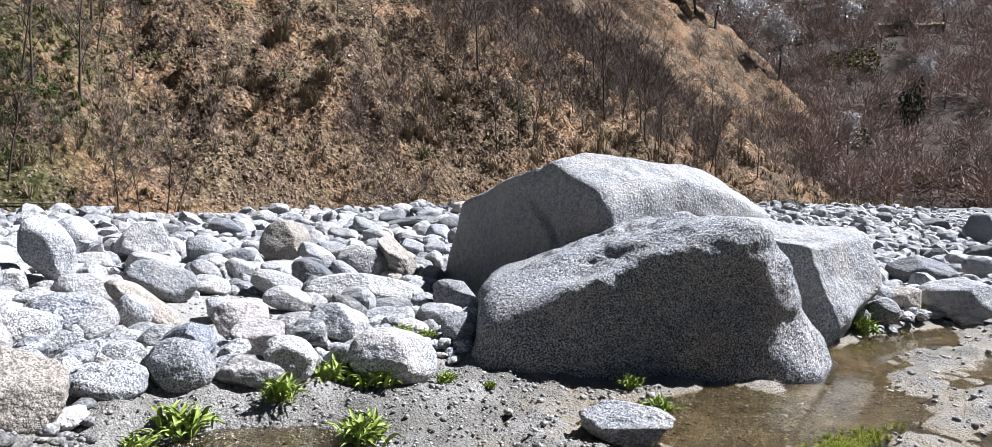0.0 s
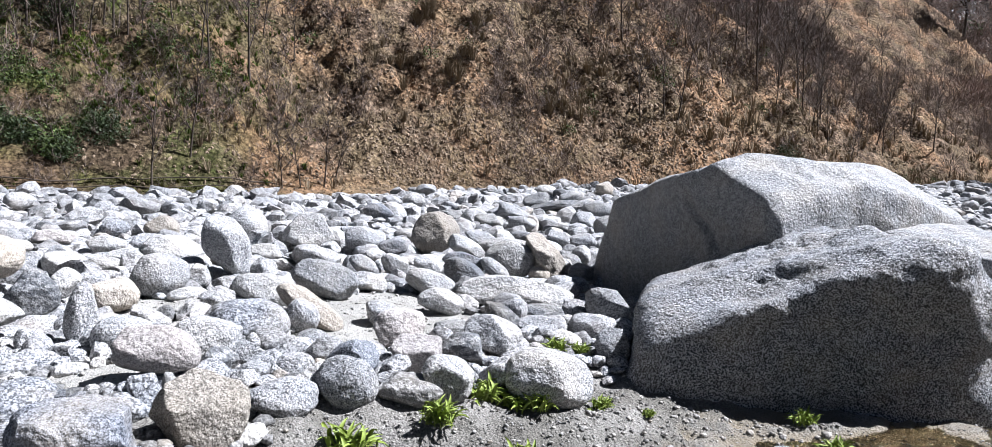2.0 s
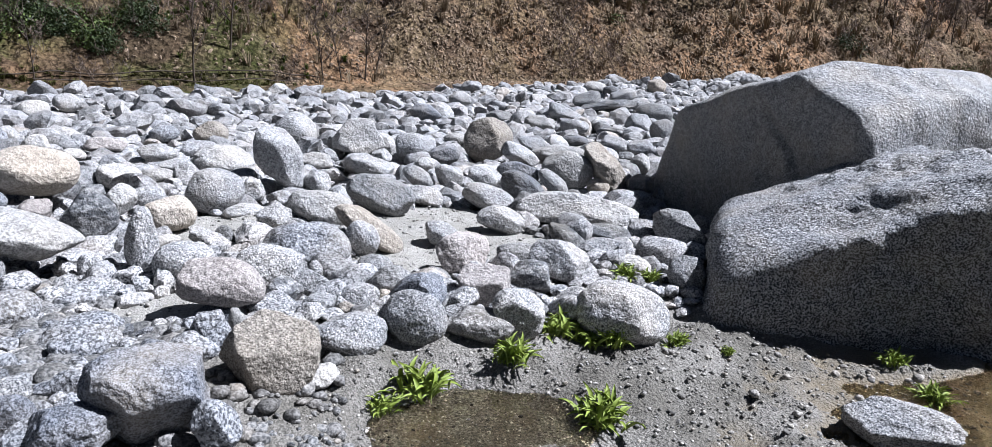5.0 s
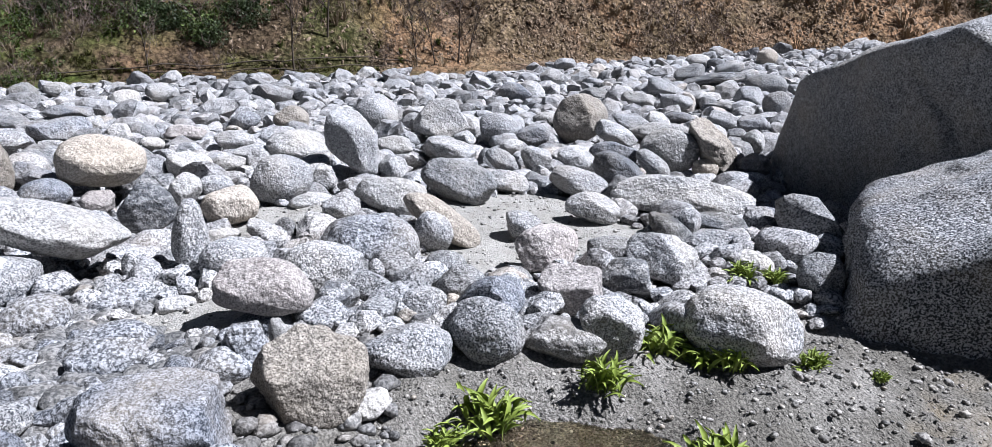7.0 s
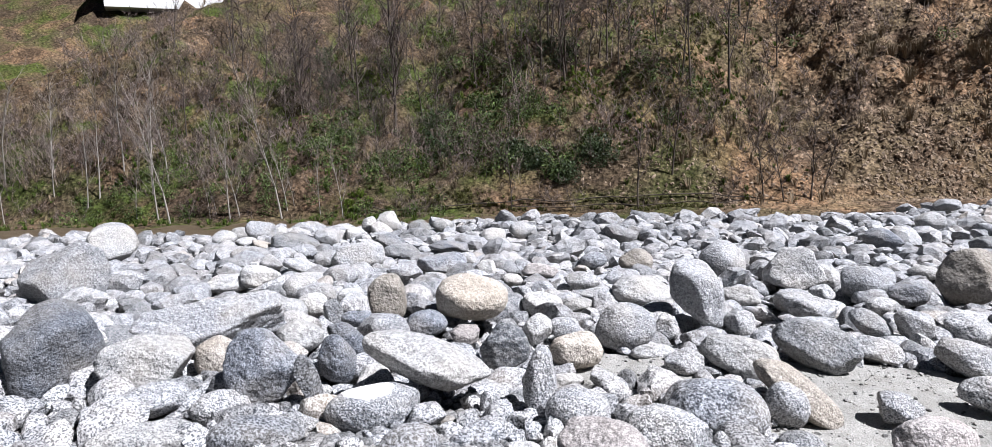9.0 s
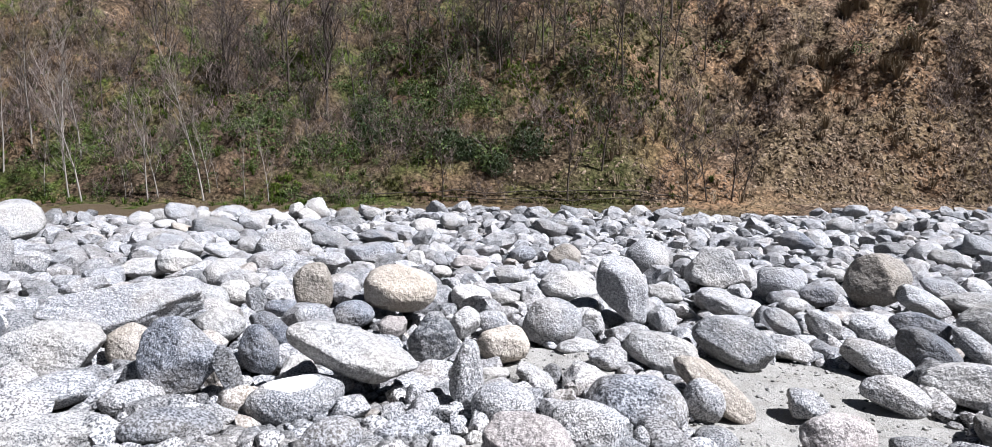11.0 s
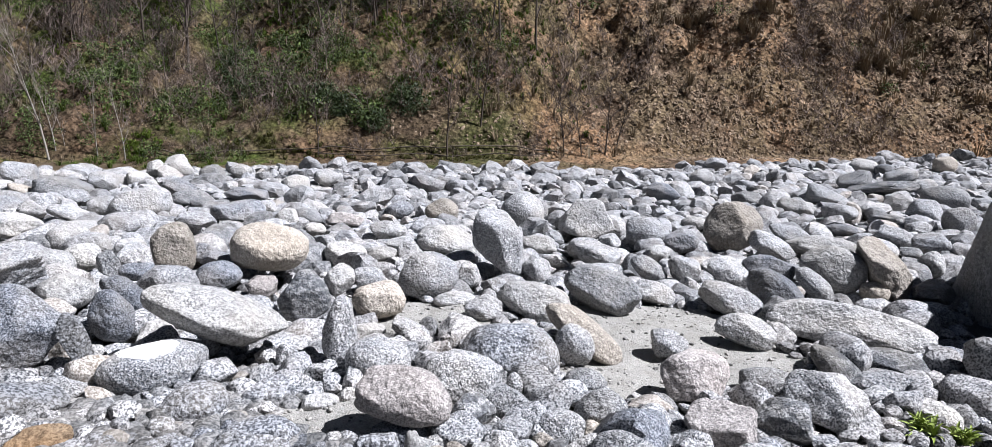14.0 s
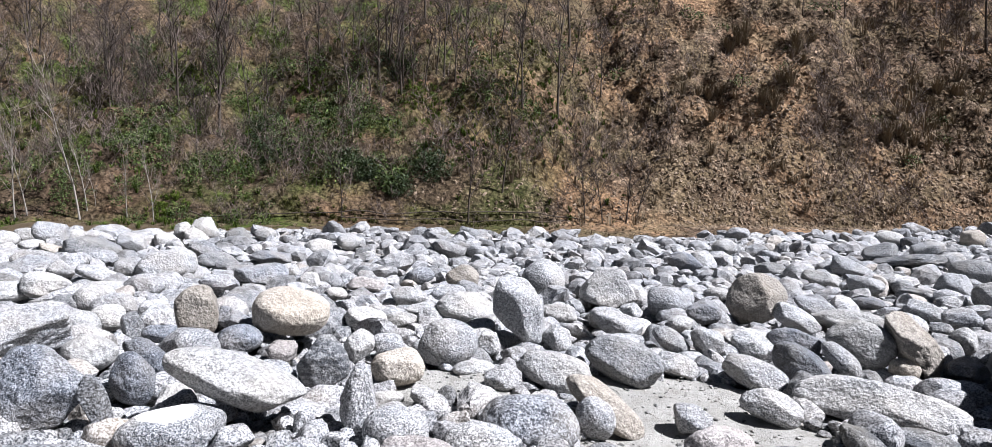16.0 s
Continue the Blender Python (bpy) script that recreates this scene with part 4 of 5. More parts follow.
# Dark tone here paints in the shade under the balanced pinkish stone.
boulder("dark", -0.30, 2.93, 0.15, 0.135, 0.084, 0.056, 6, 1, 1, 7188)
boulder("slate", -0.55, 2.01, 0.23, 0.237, 0.189, 0.169, 4, 9, 2, 2189)
boulder("slate", -0.77, 1.94, 0.18, 0.180, 0.144, 0.106, 9, -5, 2, 1190)
boulder("slate", -1.00, 2.06, 0.19, 0.073, 0.059, 0.097, 12, -5, 0, 191)
boulder("grey", -1.09, 1.96, 0.23, 0.077, 0.062, 0.123, 14, -5, 1, 5192)
boulder("grey", -0.32, 1.84, 0.16, 0.088, 0.070, 0.105, -1, -5, 1, 2193)
boulder("granite", 8.17, 1.82, 0.02, 0.416, 0.258, 0.227, -70, -2, 0, 194)
boulder("grey", 9.70, 2.85, 0.08, 0.412, 0.256, 0.214, -67, -2, 1, 1195)
boulder("tan", 7.66, 2.17, 0.01, 0.187, 0.150, 0.147, -66, -2, 1, 5196)
boulder("granite", 6.98, 2.04, -0.03, 0.162, 0.130, 0.137, -65, -2, 0, 7197)
boulder("white", 7.99, 1.66, -0.14, 0.143, 0.089, 0.078, -70, -2, 1, 1198)
boulder("granite", 6.62, 2.08, -0.06, 0.097, 0.078, 0.085, -64, -2, 0, 199)
boulder("dark", 19.06, 5.49, 0.26, 0.392, 0.314, 0.377, -71, -2, 2, 200)
boulder("dark", 13.44, 3.46, 0.07, 0.320, 0.198, 0.192, -71, -2, 1, 2201)
boulder("banded", 22.80, 8.30, 0.08, 0.688, 0.427, 0.190, -67, -2, 2, 6202)
boulder("granite", 2.65, 1.33, -0.14, 0.258, 0.160, 0.115, -47, -2, 3, 2203)
boulder("dark", -3.73, 3.55, 0.47, 0.298, 0.268, 0.338, 47, 0, 2, 660)
boulder("granite", -6.22, 6.16, 0.50, 0.429, 0.296, 0.350, 46, 0, 2, 5667)
boulder("granite", -8.27, 9.13, 0.47, 0.368, 0.255, 0.300, 42, 0, 0, 4668)

# ---- loose stones between them ----
rng = np.random.default_rng(12)
GREATS = [(4.02, 2.42, 1.45, 0.85, -0.376), (5.30, 3.85, 1.9, 1.2, -0.88), (6.2, 2.7, 0.9, 0.7, -0.88)]


def blocked(x, y, r):
    for sx, sy, ra, rb in SAND:
        if ((x - sx) / (ra + r * 0.7)) ** 2 + ((y - sy) / (rb + r * 0.7)) ** 2 < 1:
            return True
    for sx, sy, ra, rb, turn in GREATS:
        dx, dy = x - sx, y - sy
        p, q = dx * math.cos(turn) + dy * math.sin(turn), -dx * math.sin(turn) + dy * math.cos(turn)
        if (p / (ra + r)) ** 2 + (q / (rb + r)) ** 2 < 1:
            return True
    return False


class Packing:
    """Remembers where stones lie, on a grid of cells."""

    def __init__(self, cell):
        self.cell, self.cells = cell, {}

    def key(self, x, y):
        return int(math.floor(x / self.cell)), int(math.floor(y / self.cell))

    def free(self, x, y, r, overlap):
        i, j = self.key(x, y)
        for a in range(i - 2, i + 3):
            for b in range(j - 2, j + 3):
                for px, py, pr in self.cells.get((a, b), ()):
                    if (px - x) ** 2 + (py - y) ** 2 < (overlap * (pr + r)) ** 2:
                        return False
        return True

    def add(self, x, y, r):
        self.cells.setdefault(self.key(x, y), []).append((x, y, r))


pack = Packing(0.45)
for x, y, r, top in TAKEN:
    pack.add(x, y, min(r * 0.85, 0.45))
stones = []
for size, tries, low, high in ((0.28, 260, -14, 42), (0.19, 2600, -14, 42), (0.135, 13000, -14, 40), (0.098, 24000, -14, 32), (0.07, 26000, -10, 20), (0.05, 14000, -5, 9)):
    for _ in range(tries):
        x = rng.uniform(low, high)
        y = rng.uniform(1.2, 19.5) if size > 0.08 else rng.uniform(1.2, 15.0 if size > 0.06 else 6.0)
        if x < -1.25 * y - 0.5 or x > 3.2 * y + 5:
            continue
        if size > 0.06 and -1.9 < x < -0.4 and 2.3 < y < 3.4:
            continue
        if size > 0.2 and (x < 12 or y < 6.0):
            continue
        if size > 0.06 and 1.75 < x < 3.0 and y < 3.3 or size > 0.1 and 1.1 < x < 1.8 and y < 3.2 or -1.6 < x < -0.2 and y < 1.95:
            continue
        if y > bar_edge(x) + 0.8 or y < 2.75 - 0.05 * x and -0.4 < x < 6.0 or y < 1.9 and x >= 6.0 or x > 12 and y < 0.24 * x - 1.0:
            continue
        r = size * rng.uniform(0.75, 1.3)
        if blocked(x, y, r) or not pack.free(x, y, r, 0.60):
            continue
        pack.add(x, y, r)
        stones.append((x, y, r))
stones.sort(key=lambda s: math.hypot(s[0], s[1]))
LOOSE = 210
TEMPLATES = {n: [stone_points(n, 300 + k, (2, 1, 3)[k % 3], 1.5)[0] for k in range(24)] for n in (1, 2, 3)}
shapes = [mesh_of("stone", *stone_points(4 if k < 6 else 3, 500 + k, (1, 2, 1)[k % 3]), FIELD, crease=32) for k in range(12)]
picked = [GRANITE, PALE, GRANITE, GREY, PALE, TAN, GRANITE, DARK, PALE, GRANITE, BANDED, GRANITE]
words = ["speckled grey granite", "pale granite", "speckled grey-white granite", "smooth grey granite", "pale worn granite", "tan-stained granite", "speckled granite",
         "dark grey granite", "pale granite", "speckled granite", "dark-banded gneiss", "speckled grey granite"]
for me, mat in zip(shapes, picked):
    me.materials[0] = mat


where = np.array(stones)
beds = bar_surface(where[:, 0], where[:, 1])


def lie(k):
    """How a loose stone lies: turned, tipped a little and flattened."""
    x, y, r = stones[k]
    tip = Euler((rng.normal(0, 0.3), rng.normal(0, 0.3), rng.uniform(0, 6.28)))
    s = (r * rng.uniform(0.95, 1.35), r * rng.uniform(0.75, 1.0), r * rng.uniform(0.42, 0.8))
    return Matrix.LocRotScale((x, y, float(beds[k]) + s[2] * rng.uniform(0.75, 1.05)), tip, s)


for k in range(LOOSE):
    j = int(rng.integers(12))
    if stones[k][1] < 3.2 and stones[k][0] < -0.2:
        j = (3, 7, 0, 3)[j % 4]
    ob = new("stone", shapes[j])
    ob.matrix_world = lie(k)
    tagged(ob, f"{words[j]} river stone among larger boulders", "stone", "loose stones on the bar")
verts, faces, n = [], [], 0
for k in range(LOOSE, len(stones)):
    x, y, r = stones[k]
    d = math.hypot(x, y)
    level = 3 if d < 8.5 and r > 0.085 else 1 if r < 0.08 and d > 7 or r < 0.11 and d > 12 else 2
    m = np.array(lie(k))
    v = TEMPLATES[level][int(rng.integers(24))] @ m[:3, :3].T + m[:3, 3]
    verts.append(v)
    faces.append(BALLS[level][1] + n)
    n += len(v)
field = new("stone_field", mesh_of("stone_field", np.concatenate(verts), np.concatenate(faces), FIELD, crease=34))
tagged(field, "field of sunlit grey-white river stones", "stones", kind="stuff")


def scatter(name, count, low, high, x_range, y_range, material, label, on_sand=False):
    """Pebbles strewn on the ground, as one mass."""
    x, y = rng.uniform(*x_range, count), rng.uniform(*y_range, count)
    z = sand_surface(x, y) if on_sand else bar_surface(x, y)
    r = low * (high / low) ** (rng.random(count) ** 2)
    pieces = []
    for k in range(count):
        if blocked(x[k], y[k], 0) and not on_sand:
            continue
        a = rng.uniform(0, 6.28)
        m = np.array(((math.cos(a) * 1.2, -math.sin(a) * 0.9, 0), (math.sin(a) * 1.2, math.cos(a) * 0.9, 0), (0, 0, 0.7))) * r[k]
        level = 2 if r[k] > 0.035 else 1
        pieces.append((TEMPLATES[level][int(rng.integers(24))] @ m.T + (x[k], y[k], z[k] + r[k] * 0.2), BALLS[level][1]))
    verts, faces, n = [], [], 0
    for v, f in pieces:
        verts.append(v)
        faces.append(f + n)
        n += len(v)
    ob = new(name, mesh_of(name, np.concatenate(verts), np.concatenate(faces), material))
    return tagged(ob, label, "gravel", kind="stuff")


scatter("gravel", 4200, 0.012, 0.05, (-3.2, 0.2), (1.6, 4.2), GRAVEL, "pale gravel and pebbles between boulders")
scatter("gravel", 1500, 0.02, 0.075, (-2.0, -0.4), (2.2, 3.4), GRAVEL, "angular grey gravel and small stones in a hollow")
scatter("pebbles", 12000, 0.003, 0.013, (0.0, 5.0), (0.9, 2.85), PEBBLE, "small pale pebbles and grit on the wet bank")
scatter("grit", 2600, 0.003, 0.016, (-1.0, 2.6), (2.9, 5.3), PEBBLE, "scattered grit and pebbles on the sand", True)
scatter("pebbles", 2600, 0.004, 0.030, (1.6, 9.0), (0.2, 2.3), PEBBLE, "pale pebbles strewn over the wet mud")

# ---- hillside cover ----
def hill_z(x, y):
    return float(hill_surface(np.array([x]), np.array([y]))[0])


def stick(a, b, ra, rb, sides=3):
    """A tapered stick from a to b: points and faces."""
    a, b = np.array(a), np.array(b)
    d = (b - a) / max(np.linalg.norm(b - a), 1e-6)
    s = np.cross(d, (0.31, 0.88, 0.36))
    s /= np.linalg.norm(s)
    t = np.cross(d, s)
    ang = np.arange(sides) * 2 * math.pi / sides
    ring = np.outer(np.cos(ang), s) + np.outer(np.sin(ang), t)
    v = np.concatenate([a + ring * ra, b + ring * rb])
    i = np.arange(sides)
    return v, np.stack([i, (i + 1) % sides, (i + 1) % sides + sides, i + sides], -1)


def gather(pieces):
    verts, faces, n = [], [], 0
    for v, f in pieces:
        verts.append(v)
        faces.append(f + n)
        n += len(v)
    return np.concatenate(verts), np.concatenate(faces)


def branch(pieces, a, d, length, r, depth, rg, droop=0.0):
    """Limbs that fork and thin out."""
    p = np.array(a, float)
    d = np.array(d, float)
    for k in range(3):
        d2 = d + rg.normal(0, 0.13, 3) + (0, 0, 0.04 - droop)
        d2 /= np.linalg.norm(d2)
        q = p + d2 * length / 3
        pieces.append(stick(p, q, r * (1 - 0.22 * k), r * (1 - 0.22 * (k + 1))))
        if depth and k:
            for _ in range(2):
                e = d2 + rg.normal(0, 0.55, 3) + (0, 0, 0.15)
                branch(pieces, q, e / np.linalg.norm(e), length * rg.uniform(0.45, 0.65), r * 0.45, depth - 1, rg, droop)
        p, d = q, d2


def bare_tree(seed, height, bark, spread=0.5, depth=2, thin=0.01):
    rg = np.random.default_rng(seed)
    trunk, twigs = [], []
    p, r = np.array((0.0, 0, -0.2)), height * thin
    d = np.array((rg.normal(0, 0.05), rg.normal(0, 0.05), 1))
    for k in range(7):
        d = d + rg.normal(0, 5.0 * thin, 3)
        d[2] = abs(d[2])
        d /= np.linalg.norm(d)
        q = p + d * height / 7
        trunk.append(stick(p, q, r * (1 - k / 7.6), r * (1 - (k + 1) / 7.6), 6))
        if k >= 1:
            for _ in range(3):
                e = rg.normal(0, spread, 3)
                e[2] = abs(e[2]) + 0.45
                branch(twigs, q, e / np.linalg.norm(e), height * rg.uniform(0.14, 0.3), max(r * 0.45, 0.024), depth - 1, rg)
        p = q
    root = new("bare_tree")
    for name, some, mat in (("trunk", trunk, bark), ("crown", twigs, DARK_TWIG if bark is BARK else PALE_TWIG)):
        part = new(name, mesh_of(name, *gather(some), mat))
        part.parent = root
    return root


trees = [bare_tree(60 + k, h, BARK if k < 5 else BIRCH, 0.5 if k < 5 else 0.28, thin=0.011 if k < 5 else 0.0078) for k, h in enumerate((5.5, 7.0, 4.5, 6.2, 8.0, 7.5, 6.0, 8.5))]
spots = [(-1.0, 33.7, 0, 0.95, 1), (6.8, 34.8, 2, 1.0, 9), (7.3, 34.9, 0, 0.7, 10), (5.6, 34.5, 2, 0.8, -4), (4.7, 34.4, 2, 0.85, 0), (-7.0, 33.3, 2, 0.75, 0), (0.6, 35.0, 1, 0.7, 0),
         (-25.9, 32.2, 7, 0.7, -2), (-25.0, 31.9, 5, 0.86, -3), (-22.9, 32.3, 6, 0.39, -1), (-22.7, 32.6, 5, 0.35, -2), (-21.5, 32.0, 7, 0.58, -3), (-21.2, 32.4, 6, 0.77, -3),
         (-18.8, 32.4, 5, 0.9, -3), (-18.7, 32.8, 6, 0.62, -2), (-18.4, 33.0, 6, 0.29, -2), (-16.8, 32.7, 7, 0.42, -1), (-15.5, 32.5, 6, 0.61, -1)]
for k in range(45):
    spots.append((rng.uniform(-28, 4), rng.uniform(39, 47), int(rng.integers(5)), rng.uniform(0.6, 1.0), 0))
for k in range(75):
    spots.append((rng.uniform(-34, 56), 36.5 + rng.gamma(1.6, 5.0), int(rng.integers(5)), rng.uniform(0.55, 1.1), 0))
for k in range(45):
    spots.append((rng.uniform(18, 72), 38 + rng.gamma(2.0, 6.0), int(rng.integers(5)), rng.uniform(0.6, 1.1), 0))
for k in range(14):
    spots.append((rng.uniform(-42, -27), rng.uniform(32.8, 36), 5 + int(rng.integers(3)), rng.uniform(0.5, 0.9), 0))
spots = [s for k, s in enumerate(spots) if k < 18 or not (7 < s[0] < 26 and s[1] < 47)]
used = set()
for x, y, k, size, lean in spots:
    m = pose(x, y, hill_z(x, y) - 0.1, rng.normal(0, 1.5), lean + rng.normal(0, 2), rng.uniform(0, 360) if not lean else 0)
    label = "bare pale-barked birch sapling on the far bank" if k >= 5 else "leafless dark tree on the hillside"
    if k in used:
        ob = copy_thing(trees[k], m)
    else:
        ob = trees[k]
        ob.matrix_world = m
        used.add(k)
    ob.scale = (size,) * 3
    tagged(ob, label, "tree", "bare trees on the hillside")


def brush_clump(seed, size, count, spread):
    """A leafless shrub of thin stems."""
    rg = np.random.default_rng(seed)
    pieces = []
    for _ in range(count):
        d = rg.normal(0, spread, 3)
        d[2] = abs(d[2]) + 0.7
        branch(pieces, (rg.normal(0, 0.12) * size, rg.normal(0, 0.12) * size, -0.05), d / np.linalg.norm(d), size * rg.uniform(0.6, 1.1), size * 0.011, 1, rg)
    return gather(pieces)


def blade_clump(seed, count, spread, width):
    """A tussock of arching dead blades."""
    rg = np.random.default_rng(seed)
    verts, faces = [], []
    for k in range(count):
        a = rg.uniform(0, 6.28)
        out, h = rg.uniform(0.25, 1.0) * spread, rg.uniform(0.5, 1.0)
        c, s = math.cos(a), math.sin(a)
        b = np.array((c * 0.15 * rg.random(), s * 0.15 * rg.random(), 0))
        m = b + (c * out * 0.4, s * out * 0.4, h * 0.75)
        e = b + (c * out, s * out, h * rg.uniform(0.55, 1.0))
        w = np.array((-s, c, 0)) * width
        i = len(verts)
        verts += [b - w, b + w, m + w * 0.8, m - w * 0.8, e]
        faces += [(i, i + 1, i + 2), (i, i + 2, i + 3), (i + 3, i + 2, i + 4)]
    return np.array(verts), np.array(faces)


def leaf_clump(seed, count, size):
    """A bush crown of many small leaves on an uneven body."""
    rg = np.random.default_rng(seed)
    c = rg.normal(size=(count, 3))
    c /= np.linalg.norm(c, axis=1)[:, None]
    lump = 0.75 + 0.35 * fractal(c * 2.2 + seed, seed, 3)
    c = c * (lump * rg.uniform(0.45, 1.0, count) ** 0.5)[:, None] * (1, 1, 0.8) + (0, 0, 0.5)
    a, b = rg.normal(size=(count, 3)), rg.normal(size=(count, 3))
    a /= np.linalg.norm(a, axis=1)[:, None]
    b -= (a * b).sum(1)[:, None] * a
    b /= np.linalg.norm(b, axis=1)[:, None]
    s = size * rg.uniform(0.6, 1.3, count)[:, None]
    v = np.stack([c - a * s, c + b * s * 0.5, c + a * s, c - b * s * 0.5], 1).reshape(-1, 3)
    i = np.arange(count)[:, None] * 4
    return v, i + np.arange(4)


def cover(name, clumps, places, material, label, category, tumbled=False):
    """Many clumps on the hillside as one mass. places: x, y, size."""
    pieces = []
    spots = np.array(places)
    foot = hill_surface(spots[:, 0], spots[:, 1]) - 0.05
    for (x, y, s), z in zip(places, foot):
        v, f = clumps[int(rng.integers(len(clumps)))]
        a = rng.uniform(0, 6.28)
        turn = np.array(((math.cos(a), -math.sin(a), 0), (math.sin(a), math.cos(a), 0), (0, 0, rng.uniform(0.8, 1.2))))
        if tumbled:
            turn = turn @ np.array(Euler(rng.uniform(0, 6.28, 3)).to_matrix())
        pieces.append(((v * s) @ turn.T + (x, y, z), f))
    ob = new(name, mesh_of(name, *gather(pieces), material, smooth=False))
    return tagged(ob, label, category, kind="stuff")


TWIGS = 78


def twiggy(seed):
    """Stems with a haze of fine twigs."""
    v, f = brush_clump(seed, 1.0, 3, 0.42)
    rg = np.random.default_rng(seed + 7)
    pieces = [(v, f)]
    starts = v[rg.integers(len(v), size=TWIGS)]
    d = rg.normal(0, 0.6, (TWIGS, 3))
    d[:, 2] = np.abs(d[:, 2]) + 0.3
    d *= (rg.uniform(0.15, 0.34, TWIGS) / np.linalg.norm(d, axis=1))[:, None]
    side = np.cross(d, rg.normal(size=(TWIGS, 3)))
    side *= 0.0085 / np.linalg.norm(side, axis=1)[:, None]
    q = np.stack([starts - side, starts + side, starts + d + side * 0.4, starts + d - side * 0.4], 1).reshape(-1, 3)
    pieces.append((q, np.arange(TWIGS)[:, None] * 4 + np.arange(4)))
    return gather(pieces)


def zone(x, up):
    """How thickly brush grows: dense on the upper right, in drifts elsewhere, thin on the bare rubble."""
    w = (0.16 if x < 8 or up > 9 else 0.05) + 0.55 * math.exp(-(((x - 6.0) / 2.6) ** 2) - ((up - 4) / 5.0) ** 2) + 0.40 * math.exp(-(((x - 19.5) / 2.4) ** 2) - ((up - 5) / 5.0) ** 2)
    w += 0.75 * min(max((x - 22) / 10, 0), 1) * min(max((up - 7.5) / 5, 0), 1)
    w += 0.55 * min(max((-9 - x) / 8, 0), 1) + 0.3 * min(max((up - 9) / 5, 0), 1)
    return w


def drift(count, x_range, low, mean, s_range, seed, weight, rough=0.5):
    found = []
    while len(found) < count:
        x, up = rng.uniform(*x_range, 2000), low + rng.gamma(1.6, mean, 2000)
        n = lattice(np.stack([x * 0.33, up * 0.33, 0 * x + 0.5], -1), seed)
        for px, pu, pn in zip(x, up, n):
            if pu < 75 and rng.random() < weight(px, pu) + rough * pn and len(found) < count:
                found.append((px, 33.6 + pu, rng.uniform(*s_range)))
    return found


cover("brush", [twiggy(80 + k) for k in range(6)], drift(250, (-45, 3), 0.8, 5.0, (0.8, 1.8), 81, lambda x, up: 0.6) + drift(70, (-45, 9), -1.8, 1.6, (0.5, 1.2), 87, lambda x, up: 0.6) + drift(560, (-45, 45), 0.8, 6.0, (0.8, 2.0), 71, zone) + drift(60, (17, 23), 1.0, 3.0, (0.7, 1.7), 92, lambda x, up: 0.35, 0.9) + drift(80, (26, 60), 8, 8.0, (1.2, 2.6), 78, zone), TWIG, "leafless grey-brown brush on the hillside", "shrubs")
cover("dead_grass", [blade_clump(90 + k, 22, 0.8, 0.02) for k in range(6)], drift(1800, (-45, 80), 0.3, 6.5, (0.3, 0.9), 72, lambda x, up: 0.45) + drift(900, (-45, 12), -3.2, 1.3, (0.10, 0.28), 83, lambda x, up: 0.5) + drift(420, (22, 85), 0.5, 5.0, (0.6, 1.6), 84, lambda x, up: 0.5), STRAW,
      "tan tussocks of dead grass", "grass")
cover("evergreen_bushes", [leaf_clump(95 + k, 200, 0.085) for k in range(5)],
      drift(300, (-24, 2.5), 0.8, 3.0, (0.3, 0.95), 73, lambda x, up: 0.5 * math.exp(-(((x + 9.5) / 8) ** 2))) + drift(70, (-30, 60), 3, 6, (0.4, 1.0), 76, lambda x, up: 0.5) + drift(90, (-32, -10), -1.5, 1.6, (0.3, 0.8), 86, lambda x, up: 0.5), LEAF,
      "dense green bushes at the hill foot", "shrubs")
cover("green_grass", [blade_clump(110 + k, 30, 0.9, 0.03) for k in range(4)], drift(900, (-34, 7), 0.3, 5.5, (0.2, 0.5), 77, lambda x, up: 0.35, 0.8) + drift(320, (-45, -11), -3.2, 1.8, (0.2, 0.5), 88, lambda x, up: 0.45) + drift(260, (-4, 5.5), 2.5, 2.5, (0.2, 0.45), 89, lambda x, up: 0.5, 0.8), TURF,
      "fresh green grass patches on the slope", "grass")
cover("slope_rubble", [(stone_points(1, 700 + k, 3)[0] * (1.15, 0.8, 0.6), BALLS[1][1]) for k in range(18)],
      drift(15000, (-4, 62), 0.0, 4.6, (0.04, 0.13), 74, lambda x, up: 0.45 if x > 6 else 0.2, 0.9) + drift(3000, (24, 90), 0.0, 5.0, (0.08, 0.2), 85, lambda x, up: 0.5, 0.8) + drift(7000, (9, 36), 0.0, 3.6, (0.04, 0.12), 86, lambda x, up: 0.6, 0.6), RUBBLE, "loose brown rubble on the scree", "rubble", True)

def patch(x, y, rx, ry, count, low, high):
    """Places in one oval patch of the hillside."""
    found = []
    for _ in range(count):
        a, r = rng.uniform(0, 6.28), math.sqrt(rng.random()) * rng.uniform(0.6, 1.15)
        found.append((x + rx * r * math.cos(a), y + ry * r * math.sin(a), rng.uniform(low, high)))
    return found


def patches(rows, low, high):
    return [p for row in rows for p in patch(*row, low, high)]


